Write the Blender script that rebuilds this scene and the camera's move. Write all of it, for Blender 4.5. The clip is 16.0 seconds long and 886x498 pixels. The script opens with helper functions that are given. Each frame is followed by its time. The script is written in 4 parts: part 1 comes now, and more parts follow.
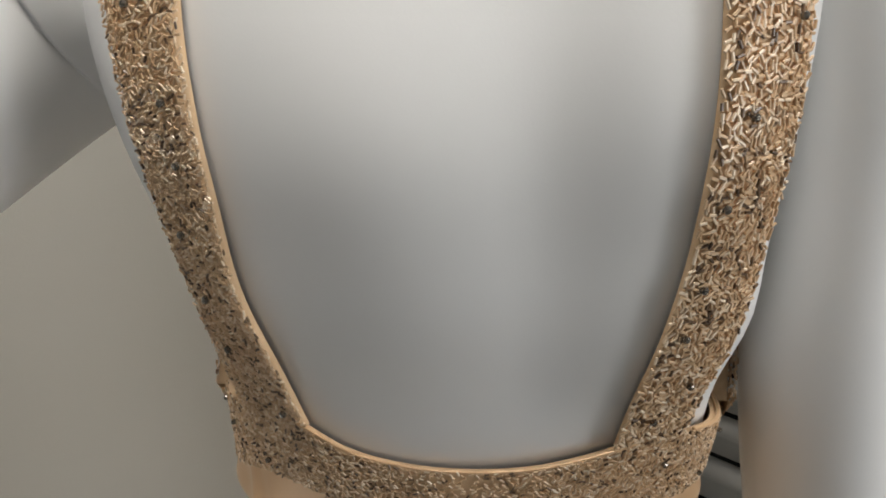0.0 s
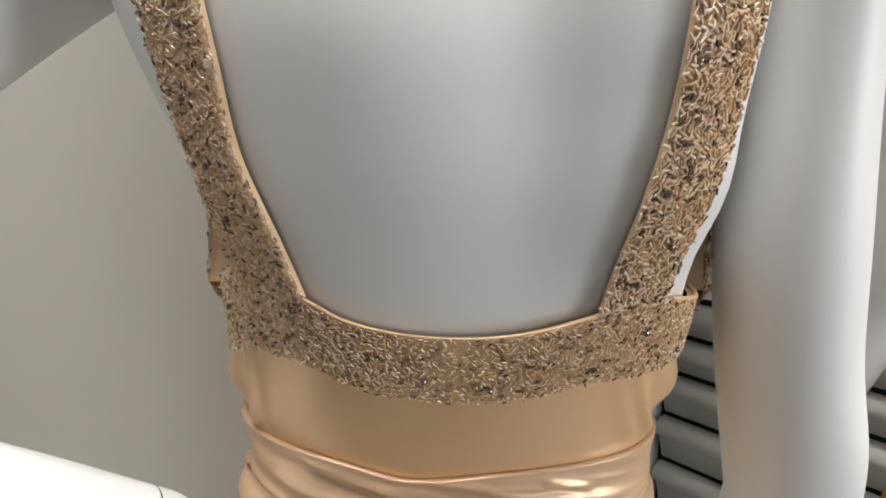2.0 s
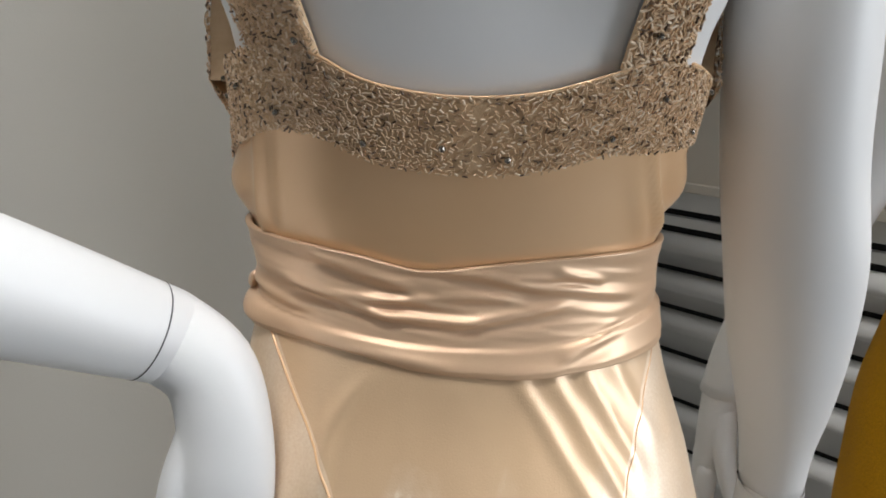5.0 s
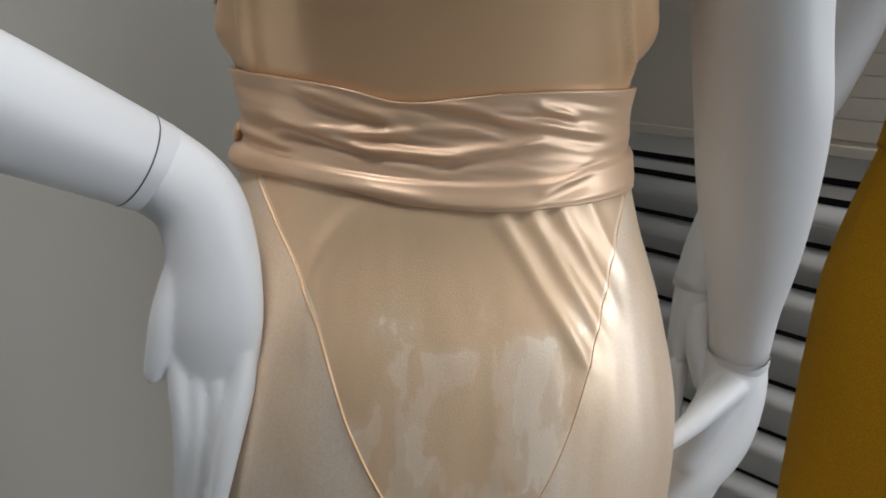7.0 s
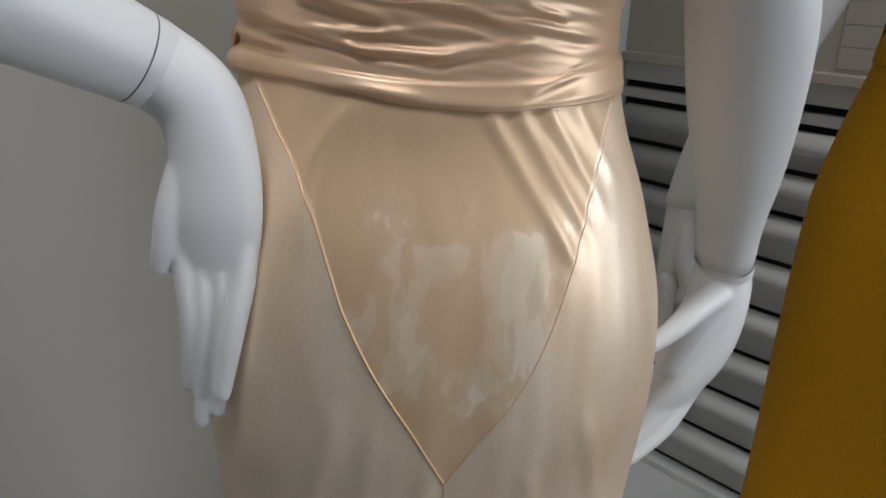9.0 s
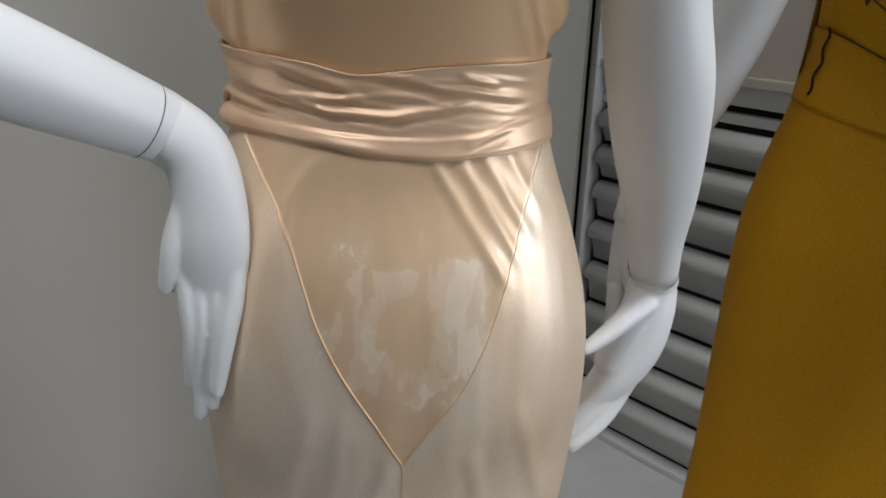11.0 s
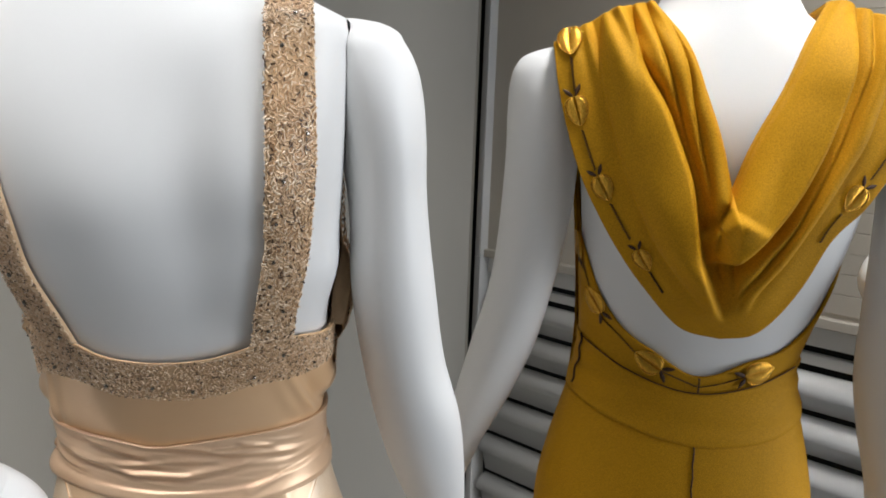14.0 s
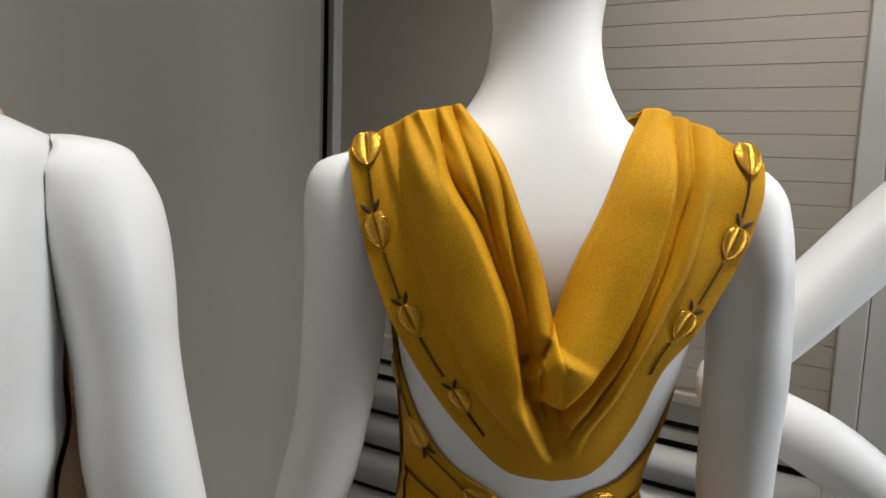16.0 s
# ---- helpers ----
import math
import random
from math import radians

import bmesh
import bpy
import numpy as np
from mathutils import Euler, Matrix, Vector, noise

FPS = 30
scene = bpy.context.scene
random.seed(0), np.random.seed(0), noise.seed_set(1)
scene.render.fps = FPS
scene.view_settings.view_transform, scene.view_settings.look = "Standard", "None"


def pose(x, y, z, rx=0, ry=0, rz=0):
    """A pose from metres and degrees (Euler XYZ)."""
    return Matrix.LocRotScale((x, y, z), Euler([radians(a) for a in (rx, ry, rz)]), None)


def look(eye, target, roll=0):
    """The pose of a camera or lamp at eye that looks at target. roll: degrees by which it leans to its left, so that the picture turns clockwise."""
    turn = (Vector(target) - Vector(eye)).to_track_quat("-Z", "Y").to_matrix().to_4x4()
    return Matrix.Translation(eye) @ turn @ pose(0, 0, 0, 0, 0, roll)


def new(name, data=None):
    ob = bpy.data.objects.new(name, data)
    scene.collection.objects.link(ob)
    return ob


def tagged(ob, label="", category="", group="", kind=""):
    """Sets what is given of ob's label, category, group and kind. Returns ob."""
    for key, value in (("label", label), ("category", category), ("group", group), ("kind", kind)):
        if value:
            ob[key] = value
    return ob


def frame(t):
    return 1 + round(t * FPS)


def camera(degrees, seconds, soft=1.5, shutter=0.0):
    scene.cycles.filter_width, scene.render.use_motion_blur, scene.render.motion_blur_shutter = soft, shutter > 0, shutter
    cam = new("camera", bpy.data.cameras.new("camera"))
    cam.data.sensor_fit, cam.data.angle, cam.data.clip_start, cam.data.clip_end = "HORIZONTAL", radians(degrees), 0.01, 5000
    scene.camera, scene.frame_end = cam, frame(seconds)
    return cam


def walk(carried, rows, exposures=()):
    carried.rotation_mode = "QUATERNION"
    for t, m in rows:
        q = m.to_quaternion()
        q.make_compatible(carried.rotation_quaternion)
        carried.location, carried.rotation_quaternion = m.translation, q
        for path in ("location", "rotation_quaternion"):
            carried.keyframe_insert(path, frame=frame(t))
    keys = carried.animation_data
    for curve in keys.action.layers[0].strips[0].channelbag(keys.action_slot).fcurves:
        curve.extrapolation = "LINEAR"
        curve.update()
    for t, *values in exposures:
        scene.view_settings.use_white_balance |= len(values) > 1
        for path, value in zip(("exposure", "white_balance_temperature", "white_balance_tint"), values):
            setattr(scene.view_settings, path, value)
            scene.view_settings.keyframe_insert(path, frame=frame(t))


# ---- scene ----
cam = camera(62.34, 16.0, soft=1.8)
# seconds, place in metres, turn in degrees
PATH = [
    (0.0, 0.0000, 0.0000, 1.7489, 80.09, -0.79, -0.00),
    (0.5, -0.0038, -0.0045, 1.7375, 79.62, -0.82, -0.42),
    (1.0, -0.0045, -0.0107, 1.7263, 79.71, -0.82, -0.97),
    (1.5, -0.0046, -0.0120, 1.7164, 79.40, -0.82, -1.74),
    (2.0, -0.0087, -0.0186, 1.7057, 79.00, -0.83, -2.38),
    (2.5, -0.0094, -0.0201, 1.6962, 79.03, -0.84, -3.18),
    (3.0, -0.0149, -0.0215, 1.6833, 78.43, -0.73, -3.24),
    (3.5, -0.0204, -0.0222, 1.6720, 78.05, -0.81, -3.91),
    (4.0, -0.0218, -0.0251, 1.6570, 77.14, -0.84, -4.43),
    (4.5, -0.0260, -0.0255, 1.6413, 76.35, -0.80, -4.43),
    (7.0, -0.0313, -0.0583, 1.5624, 73.32, -0.74, -6.41),
    (7.5, -0.0346, -0.0633, 1.5550, 71.90, -0.74, -6.08),
    (8.0, -0.0294, -0.0689, 1.5456, 70.44, -0.79, -5.92),
    (10.5, -0.0254, -0.1315, 1.5683, 67.70, -0.75, -6.49),
    (11.0, -0.0092, -0.1594, 1.5985, 68.04, -0.88, -6.48),
    (11.5, 0.0081, -0.1788, 1.6373, 68.30, -1.26, -7.25),
    (12.0, 0.0278, -0.2042, 1.6757, 68.92, -1.28, -7.61),
    (12.5, 0.0430, -0.2270, 1.7175, 70.37, -1.61, -8.25),
    (13.0, 0.0564, -0.2487, 1.7548, 72.93, -1.65, -8.78),
    (13.5, 0.0792, -0.2678, 1.7896, 75.38, -1.93, -9.79),
    (14.0, 0.1008, -0.2653, 1.8111, 78.08, -1.82, -11.51),
    (14.5, 0.1200, -0.2623, 1.8337, 80.41, -1.83, -14.41),
    (15.0, 0.1394, -0.2545, 1.8426, 82.04, -1.71, -17.37),
    (15.5, 0.1679, -0.2153, 1.8507, 82.41, -2.02, -19.26),
    (16.0, 0.1941, -0.1671, 1.8623, 82.52, -2.00, -21.75),
]
EXPOSURE = [(0.0, -0.05, 6750, 10), (1.5, 0.30, 6650, 10), (2.5, 0.36, 6550, 10), (3.5, 0.38, 6500, 10), (4.5, 0.26, 6350, 10), (7.0, -0.28, 6100, 10), (8.0, -0.4, 6050, 10), (11.0, -0.2, 6050, 10),
            (12.5, 0.2, 5950, 10), (13.5, 0.17, 6150, 10), (14.5, -0.1, 6300, 10), (16.0, -0.27, 6450, 10)]
walk(cam, [(t, pose(*row)) for t, *row in PATH], EXPOSURE)

# ---- light ----
world = bpy.data.worlds.new("world")
scene.world = world
world.use_nodes = True
world.node_tree.nodes["Background"].inputs["Color"].default_value = (0.75, 0.85, 1.0, 1)
world.node_tree.nodes["Background"].inputs["Strength"].default_value = 0.05


def area_lamp(name, eye, target, sx, sy, power, colour):
    data = bpy.data.lights.new(name, "AREA")
    data.shape, data.size, data.size_y, data.energy, data.color = "RECTANGLE", sx, sy, power, colour
    ob = new(name, data)
    ob.matrix_world = look(eye, target)
    return ob


# unseen ceiling spots close to the figures, daylight from unseen windows on both sides
spot = area_lamp("unseen_overhead_lamp", (-0.30, -0.32, 3.15), (-0.42, 0.38, 1.5), 0.6, 0.6, 3.5, (1.0, 0.978, 0.948))
spot.data.spread = radians(55)
spot = area_lamp("unseen_overhead_lamp", (0.62, 0.05, 3.20), (0.57, 0.42, 1.7), 0.35, 0.35, 3.3, (1.0, 0.978, 0.95))
spot.data.spread = radians(50)
# fill lamp added to brighten the shutter, no known fitting there
spot = area_lamp("unseen_overhead_lamp", (1.15, 0.60, 3.25), (1.55, 1.25, 1.4), 0.35, 0.35, 4.2, (1.0, 0.96, 0.90))
spot.data.spread = radians(75)
# another added fill, lifts the upper left of the partition
spot = area_lamp("unseen_overhead_lamp", (-0.40, 0.60, 3.20), (-0.42, 1.0, 2.15), 0.3, 0.3, 2.2, (1.0, 0.97, 0.92))
spot.data.spread = radians(55)
area_lamp("window_lamp", (3.0, -0.8, 1.70), (0.2, 0.4, 1.35), 1.6, 2.0, 80, (0.93, 0.965, 1.0))
area_lamp("window_lamp", (-2.15, -1.3, 1.6), (0.0, 0.4, 1.4), 1.2, 1.5, 3.2, (0.85, 0.93, 1.0))


# ---- materials ----
def material(name, colour, rough=0.5, metal=0.0, spec=0.5):
    m = bpy.data.materials.new(name)
    m.use_nodes = True
    b = m.node_tree.nodes["Principled BSDF"]
    b.inputs["Base Color"].default_value = (*colour, 1)
    b.inputs["Roughness"].default_value = rough
    b.inputs["Metallic"].default_value = metal
    b.inputs["Specular IOR Level"].default_value = spec
    return m, m.node_tree.nodes, m.node_tree.links, b


def noise_tex(nodes, links, scale, detail=4, stretch=None):
    co = nodes.new("ShaderNodeTexCoord")
    n = nodes.new("ShaderNodeTexNoise")
    n.inputs["Scale"].default_value, n.inputs["Detail"].default_value = scale, detail
    if stretch:
        mp = nodes.new("ShaderNodeMapping")
        mp.inputs["Scale"].default_value = stretch
        links.new(co.outputs["Object"], mp.inputs["Vector"])
        links.new(mp.outputs["Vector"], n.inputs["Vector"])
    else:
        links.new(co.outputs["Object"], n.inputs["Vector"])
    return n.outputs["Fac"]


def ramp(nodes, links, fac, stops):
    r = nodes.new("ShaderNodeValToRGB")
    while len(r.color_ramp.elements) < len(stops):
        r.color_ramp.elements.new(0.5)
    for e, (p, c) in zip(r.color_ramp.elements, stops):
        e.position, e.color = p, (*c, 1)
    links.new(fac, r.inputs["Fac"])
    return r.outputs["Color"]


def bump(nodes, links, b, height, strength, distance):
    n = nodes.new("ShaderNodeBump")
    n.inputs["Strength"].default_value, n.inputs["Distance"].default_value = strength, distance
    links.new(height, n.inputs["Height"])
    links.new(n.outputs["Normal"], b.inputs["Normal"])


def mottled(name, c0, c1, scale, rough, spec=0.5, bump_scale=400, bump_d=0.0003, metal=0.0):
    m, n, l, b = material(name, c0, rough, metal, spec)
    l.new(ramp(n, l, noise_tex(n, l, scale), [(0.3, c0), (0.7, c1)]), b.inputs["Base Color"])
    bump(n, l, b, noise_tex(n, l, bump_scale), 0.4, bump_d)
    return m


M_SKIN = mottled("white_mannequin_paint", (0.78, 0.775, 0.76), (0.80, 0.795, 0.785), 6, 0.42, 0.4, 900, 0.00008)
M_WALL = mottled("grey_partition_paint", (0.42, 0.40, 0.355), (0.45, 0.43, 0.385), 1.5, 0.55, 0.3, 300, 0.0004)
# grey darkened for an unlit room, so unseen surfaces bounce less light
M_ROOM = mottled("dimmed_room_paint", (0.30, 0.295, 0.285), (0.335, 0.33, 0.32), 2, 0.7, 0.3, 250, 0.0004)
M_SHUTTER = mottled("beige_shutter_paint", (0.46, 0.42, 0.36), (0.50, 0.46, 0.395), 3, 0.5, 0.4, 500, 0.0002)
M_LOUVRE = mottled("grey_louvre_enamel", (0.55, 0.545, 0.53), (0.60, 0.595, 0.58), 5, 0.38, 0.5, 600, 0.0001)
# near-black colour that stands in for the shade in the gaps
M_DARK = mottled("gap_shade_black", (0.025, 0.025, 0.025), (0.04, 0.04, 0.04), 5, 0.8, 0.1)
M_FLOOR = mottled("grey_vinyl_floor", (0.42, 0.42, 0.41), (0.48, 0.48, 0.465), 4, 0.45, 0.4, 200, 0.0003)
M_MUSTARD, mn, ml, mb = material("mustard_crepe", (0.5, 0.25, 0.003), 0.72, 0.0, 0.2)
# a fine twill, each thread a little lighter or darker
ml.new(ramp(mn, ml, noise_tex(mn, ml, 1050, 3, (1.0, 1.0, 0.7)), [(0.36, (0.43, 0.205, 0.0015)), (0.64, (0.60, 0.302, 0.005))]), mb.inputs["Base Color"])
bump(mn, ml, mb, noise_tex(mn, ml, 1050, 3), 0.4, 0.0010)
M_SATIN = mottled("champagne_satin", (0.76, 0.49, 0.265), (0.80, 0.53, 0.30), 14, 0.30, 0.7, 1600, 0.0001, 0.22)
M_NET = mottled("cream_bead_ground", (0.73, 0.50, 0.29), (0.79, 0.565, 0.35), 200, 0.6, 0.3, 900, 0.0004)
M_GOLD = mottled("gold_thread", (0.56, 0.27, 0.015), (0.80, 0.45, 0.05), 500, 0.26, 0.6, 700, 0.0015, 0.75)
M_BROWN = mottled("dark_brown_thread", (0.045, 0.02, 0.008), (0.07, 0.03, 0.01), 300, 0.6, 0.3, 1500, 0.0008)
M_SASH = mottled("champagne_sash_satin", (0.725, 0.477, 0.292), (0.78, 0.537, 0.342), 14, 0.37, 0.6, 1600, 0.0001, 0.28)
# centre panel of the skirt: water marks bleached into the satin
M_SKIRT, sn, sl, sb = material("stained_satin", (0.68, 0.48, 0.30), 0.3, 0.35, 0.7)
co = sn.new("ShaderNodeTexCoord")
mp = sn.new("ShaderNodeMapping")
mp.inputs["Location"].default_value, mp.inputs["Scale"].default_value = (-0.30, 0, -19.06), (14.0, 0.0, 14.0)
sl.new(co.outputs["Object"], mp.inputs["Vector"])
dist = sn.new("ShaderNodeVectorMath")
dist.operation = "LENGTH"
sl.new(mp.outputs["Vector"], dist.inputs[0])
wob = noise_tex(sn, sl, 30, 8, (1, 1, 0.7))
add = sn.new("ShaderNodeMath")
add.operation = "MULTIPLY_ADD"
add.inputs[1].default_value, add.inputs[2].default_value = -1.7, 0.85
sl.new(wob, add.inputs[0])
total = sn.new("ShaderNodeMath")
sl.new(dist.outputs["Value"], total.inputs[0])
sl.new(add.outputs[0], total.inputs[1])
edge = ramp(sn, sl, total.outputs[0], [(0.10, (0.05, 0.05, 0.05)), (0.20, (0.12, 0.12, 0.12)), (0.27, (0.55, 0.55, 0.55)), (0.50, (0.72, 0.72, 0.72)), (0.80, (0.85, 0.85, 0.85)), (0.84, (0.28, 0.28, 0.28)), (1.0, (0, 0, 0))])
patch = ramp(sn, sl, noise_tex(sn, sl, 24, 10, (1.9, 1, 0.7)), [(0.38, (0.08, 0.08, 0.08)), (0.41, (0.45, 0.45, 0.45)), (0.50, (0.62, 0.62, 0.62)), (0.512, (1, 1, 1))])
mul = sn.new("ShaderNodeMath")
mul.operation = "MULTIPLY"
sl.new(edge, mul.inputs[0])
sl.new(patch, mul.inputs[1])
tone = sn.new("ShaderNodeMixRGB")
tone.inputs["Color2"].default_value = (0.90, 0.765, 0.60, 1)
sl.new(ramp(sn, sl, noise_tex(sn, sl, 14), [(0.3, (0.68, 0.47, 0.28)), (0.7, (0.73, 0.515, 0.315))]), tone.inputs["Color1"])
sl.new(mul.outputs[0], tone.inputs["Fac"])
# side panels, cut across the grain: their paler sheen is painted into the colour
at = sn.new("ShaderNodeAttribute")
at.attribute_name = "panel"
sidefac = sn.new("ShaderNodeMapRange")
sidefac.inputs["From Min"].default_value, sidefac.inputs["From Max"].default_value = -0.0003, 0.0003
sl.new(at.outputs["Fac"], sidefac.inputs["Value"])
cut = sn.new("ShaderNodeMixRGB")
sl.new(sidefac.outputs["Result"], cut.inputs["Fac"])
side = sn.new("ShaderNodeMixRGB")
sl.new(ramp(sn, sl, noise_tex(sn, sl, 11, 6, (1.5, 1.0, 0.6)), [(0.30, (0, 0, 0)), (0.62, (1, 1, 1))]), side.inputs["Fac"])
sl.new(ramp(sn, sl, noise_tex(sn, sl, 700, 4), [(0.35, (0.82, 0.60, 0.385)), (0.65, (0.87, 0.66, 0.445))]), side.inputs["Color1"])
sl.new(ramp(sn, sl, noise_tex(sn, sl, 700, 4), [(0.35, (0.86, 0.70, 0.535)), (0.65, (0.94, 0.79, 0.64))]), side.inputs["Color2"])
sl.new(side.outputs["Color"], cut.inputs["Color1"])
sl.new(tone.outputs["Color"], cut.inputs["Color2"])
sl.new(cut.outputs["Color"], sb.inputs["Base Color"])
rgh = sn.new("ShaderNodeMapRange")
rgh.inputs["To Min"].default_value, rgh.inputs["To Max"].default_value = 0.38, 0.31
sl.new(sidefac.outputs["Result"], rgh.inputs["Value"])
sl.new(rgh.outputs["Result"], sb.inputs["Roughness"])
met = sn.new("ShaderNodeMapRange")
met.inputs["To Min"].default_value, met.inputs["To Max"].default_value = 0.38, 0.22
sl.new(sidefac.outputs["Result"], met.inputs["Value"])
sl.new(met.outputs["Result"], sb.inputs["Metallic"])
bump(sn, sl, sb, noise_tex(sn, sl, 1100), 0.5, 0.00030)
M_STONE = mottled("dark_rhinestone", (0.09, 0.075, 0.06), (0.30, 0.27, 0.23), 600, 0.12, 0.8, 900, 0.0003, 0.7)
M_BEAD, bn, bl, bb = material("clear_bugle_bead", (0.8, 0.7, 0.55), 0.32, 0.0, 0.5)
geo = bn.new("ShaderNodeNewGeometry")
# the darkest beads carry dark reflections and small shadows as colour
bl.new(ramp(bn, bl, geo.outputs["Random Per Island"], [(0.0, (0.07, 0.04, 0.022)), (0.10, (0.20, 0.125, 0.07)), (0.13, (0.55, 0.365, 0.21)), (0.6, (0.74, 0.525, 0.325)), (1.0, (0.93, 0.78, 0.60))]), bb.inputs["Base Color"])
M_BEAD_ONE, on, ol, ob_ = material("clear_bugle_bead_single", (0.8, 0.7, 0.55), 0.32, 0.0, 0.5)
info = on.new("ShaderNodeObjectInfo")
# same dark share here, reflection and shadow put into the bead colour
ol.new(ramp(on, ol, info.outputs["Random"], [(0.0, (0.07, 0.04, 0.022)), (0.10, (0.20, 0.125, 0.07)), (0.13, (0.55, 0.365, 0.21)), (0.6, (0.74, 0.525, 0.325)), (1.0, (0.93, 0.78, 0.60))]), ob_.inputs["Base Color"])
M_SEAM = mottled("black_joint", (0.05, 0.05, 0.05), (0.08, 0.08, 0.08), 50, 0.7, 0.2)

# ---- building tools; figures are drafted in a plan that is enlarged by K and lifted ----
K, LIFT = 0.87, 0.557
PLAN = Matrix.Translation((0, 0, LIFT)) @ Matrix.Diagonal((K, K, K, 1))
FLOOR = -LIFT / K


def part(name, bm, mat, parent=None, label="", smooth=True):
    bmesh.ops.transform(bm, matrix=PLAN, verts=bm.verts)
    me = bpy.data.meshes.new(name)
    bm.to_mesh(me)
    bm.free()
    me.materials.append(mat)
    if smooth:
        me.polygons.foreach_set("use_smooth", [True] * len(me.polygons))
    ob = new(name, me)
    if parent:
        ob.parent = parent
    if label:
        ob["label"] = label
    return ob


def thing(name, label, category, group="", kind=""):
    return tagged(new(name), label, category, group, kind)


def box(bm, lo, hi, m=Matrix.Identity(4), bevel=0.0):
    made = bmesh.ops.create_cube(bm, size=1.0)["verts"]
    lo, hi = Vector(lo), Vector(hi)
    size, mid = hi - lo, (hi + lo) / 2
    for v in made:
        v.co = m @ (mid + Vector((v.co.x * size.x, v.co.y * size.y, v.co.z * size.z)))
    if bevel:
        edges = list({e for v in made for e in v.link_edges})
        bmesh.ops.bevel(bm, geom=edges, offset=bevel, segments=2, affect="EDGES", profile=0.5)


def curve(xs, ys, x):
    """A smooth curve through the knots xs (rising), ys."""
    xs, ys = np.asarray(xs, float), np.asarray(ys, float)
    m = np.gradient(ys, xs, axis=0)
    i = int(np.clip(np.searchsorted(xs, x) - 1, 0, len(xs) - 2))
    h = xs[i + 1] - xs[i]
    t = float(np.clip((x - xs[i]) / h, 0, 1))
    return ((2 * t**3 - 3 * t * t + 1) * ys[i] + (t**3 - 2 * t * t + t) * h * m[i]
            + (3 * t * t - 2 * t**3) * ys[i + 1] + (t**3 - t * t) * h * m[i + 1])


def grid(bm, rows, loop=False, caps=False):
    """Faces over rows of points."""
    vs = [[bm.verts.new(p) for p in r] for r in rows]
    n = len(rows[0])
    for a, b in zip(vs, vs[1:]):
        for i in range(n if loop else n - 1):
            j = (i + 1) % n
            bm.faces.new((a[i], a[j], b[j], b[i]))
    if caps:
        bm.faces.new(vs[0][::-1])
        bm.faces.new(vs[-1])
    return vs


class Form:
    """A figure of level sections: height, middle x and y, half width, depth behind, depth in front, twist in degrees, squareness."""

    def __init__(self, sections, place=Matrix.Identity(4), relief=None):
        s = sorted(sections)
        self.z, self.v = np.array([r[0] for r in s], float), np.array([r[1:] for r in s], float)
        self.kept = {}
        self.place, self.relief = place, relief

    def at(self, a, z, off=0.0):
        """The point at the angle a (0: right side, -90: back) and height z, off the surface by off."""
        cx, cy, hw, hb, hf, tw, n = self.level(z)
        c, s = math.cos(a), math.sin(a)
        h = hf if s > 0 else hb
        e = 2 / n
        x, y = hw * math.copysign(abs(c) ** e, c), h * math.copysign(abs(s) ** e, s)
        nx, ny = c / hw, s / h
        k = math.hypot(nx, ny)
        if self.relief:
            off = off + self.relief(x, y, z, s)
        x, y = x + off * nx / k, y + off * ny / k
        w = radians(tw)
        return self.place @ Vector((cx + x * math.cos(w) - y * math.sin(w), cy + x * math.sin(w) + y * math.cos(w), z))

    def level(self, z):
        key = round(z, 4)
        if key not in self.kept:
            self.kept[key] = [float(q) for q in curve(self.z, self.v, key)]
        return self.kept[key]

    def angle(self, x, z):
        """The angle of the point of the back at x in the plan."""
        cx, cy, hw, hb, hf, tw, n = self.level(z)
        w = radians(tw)
        y = -hb
        for _ in range(4):
            q = max(-0.9995, min(0.9995, ((x - cx) + y * math.sin(w)) / math.cos(w) / hw))
            y = -hb * (1 - abs(q) ** n) ** (1 / n)
        return -math.acos(math.copysign(abs(q) ** (n / 2), q))

    def back(self, x, z, off=0.0):
        return self.at(self.angle(x, z), z, off)

    def skin(self, bm, z0, z1, steps, around=72, off=0.0, a0=None, a1=None, caps=False):
        zs = [z0 + (z1 - z0) * i / steps for i in range(steps + 1)]
        loop = a0 is None
        if loop:
            angles = [2 * math.pi * i / around for i in range(around)]
        else:
            angles = [a0 + (a1 - a0) * i / around for i in range(around + 1)]
        return grid(bm, [[self.at(a, z, off) for a in angles] for z in zs], loop, caps)


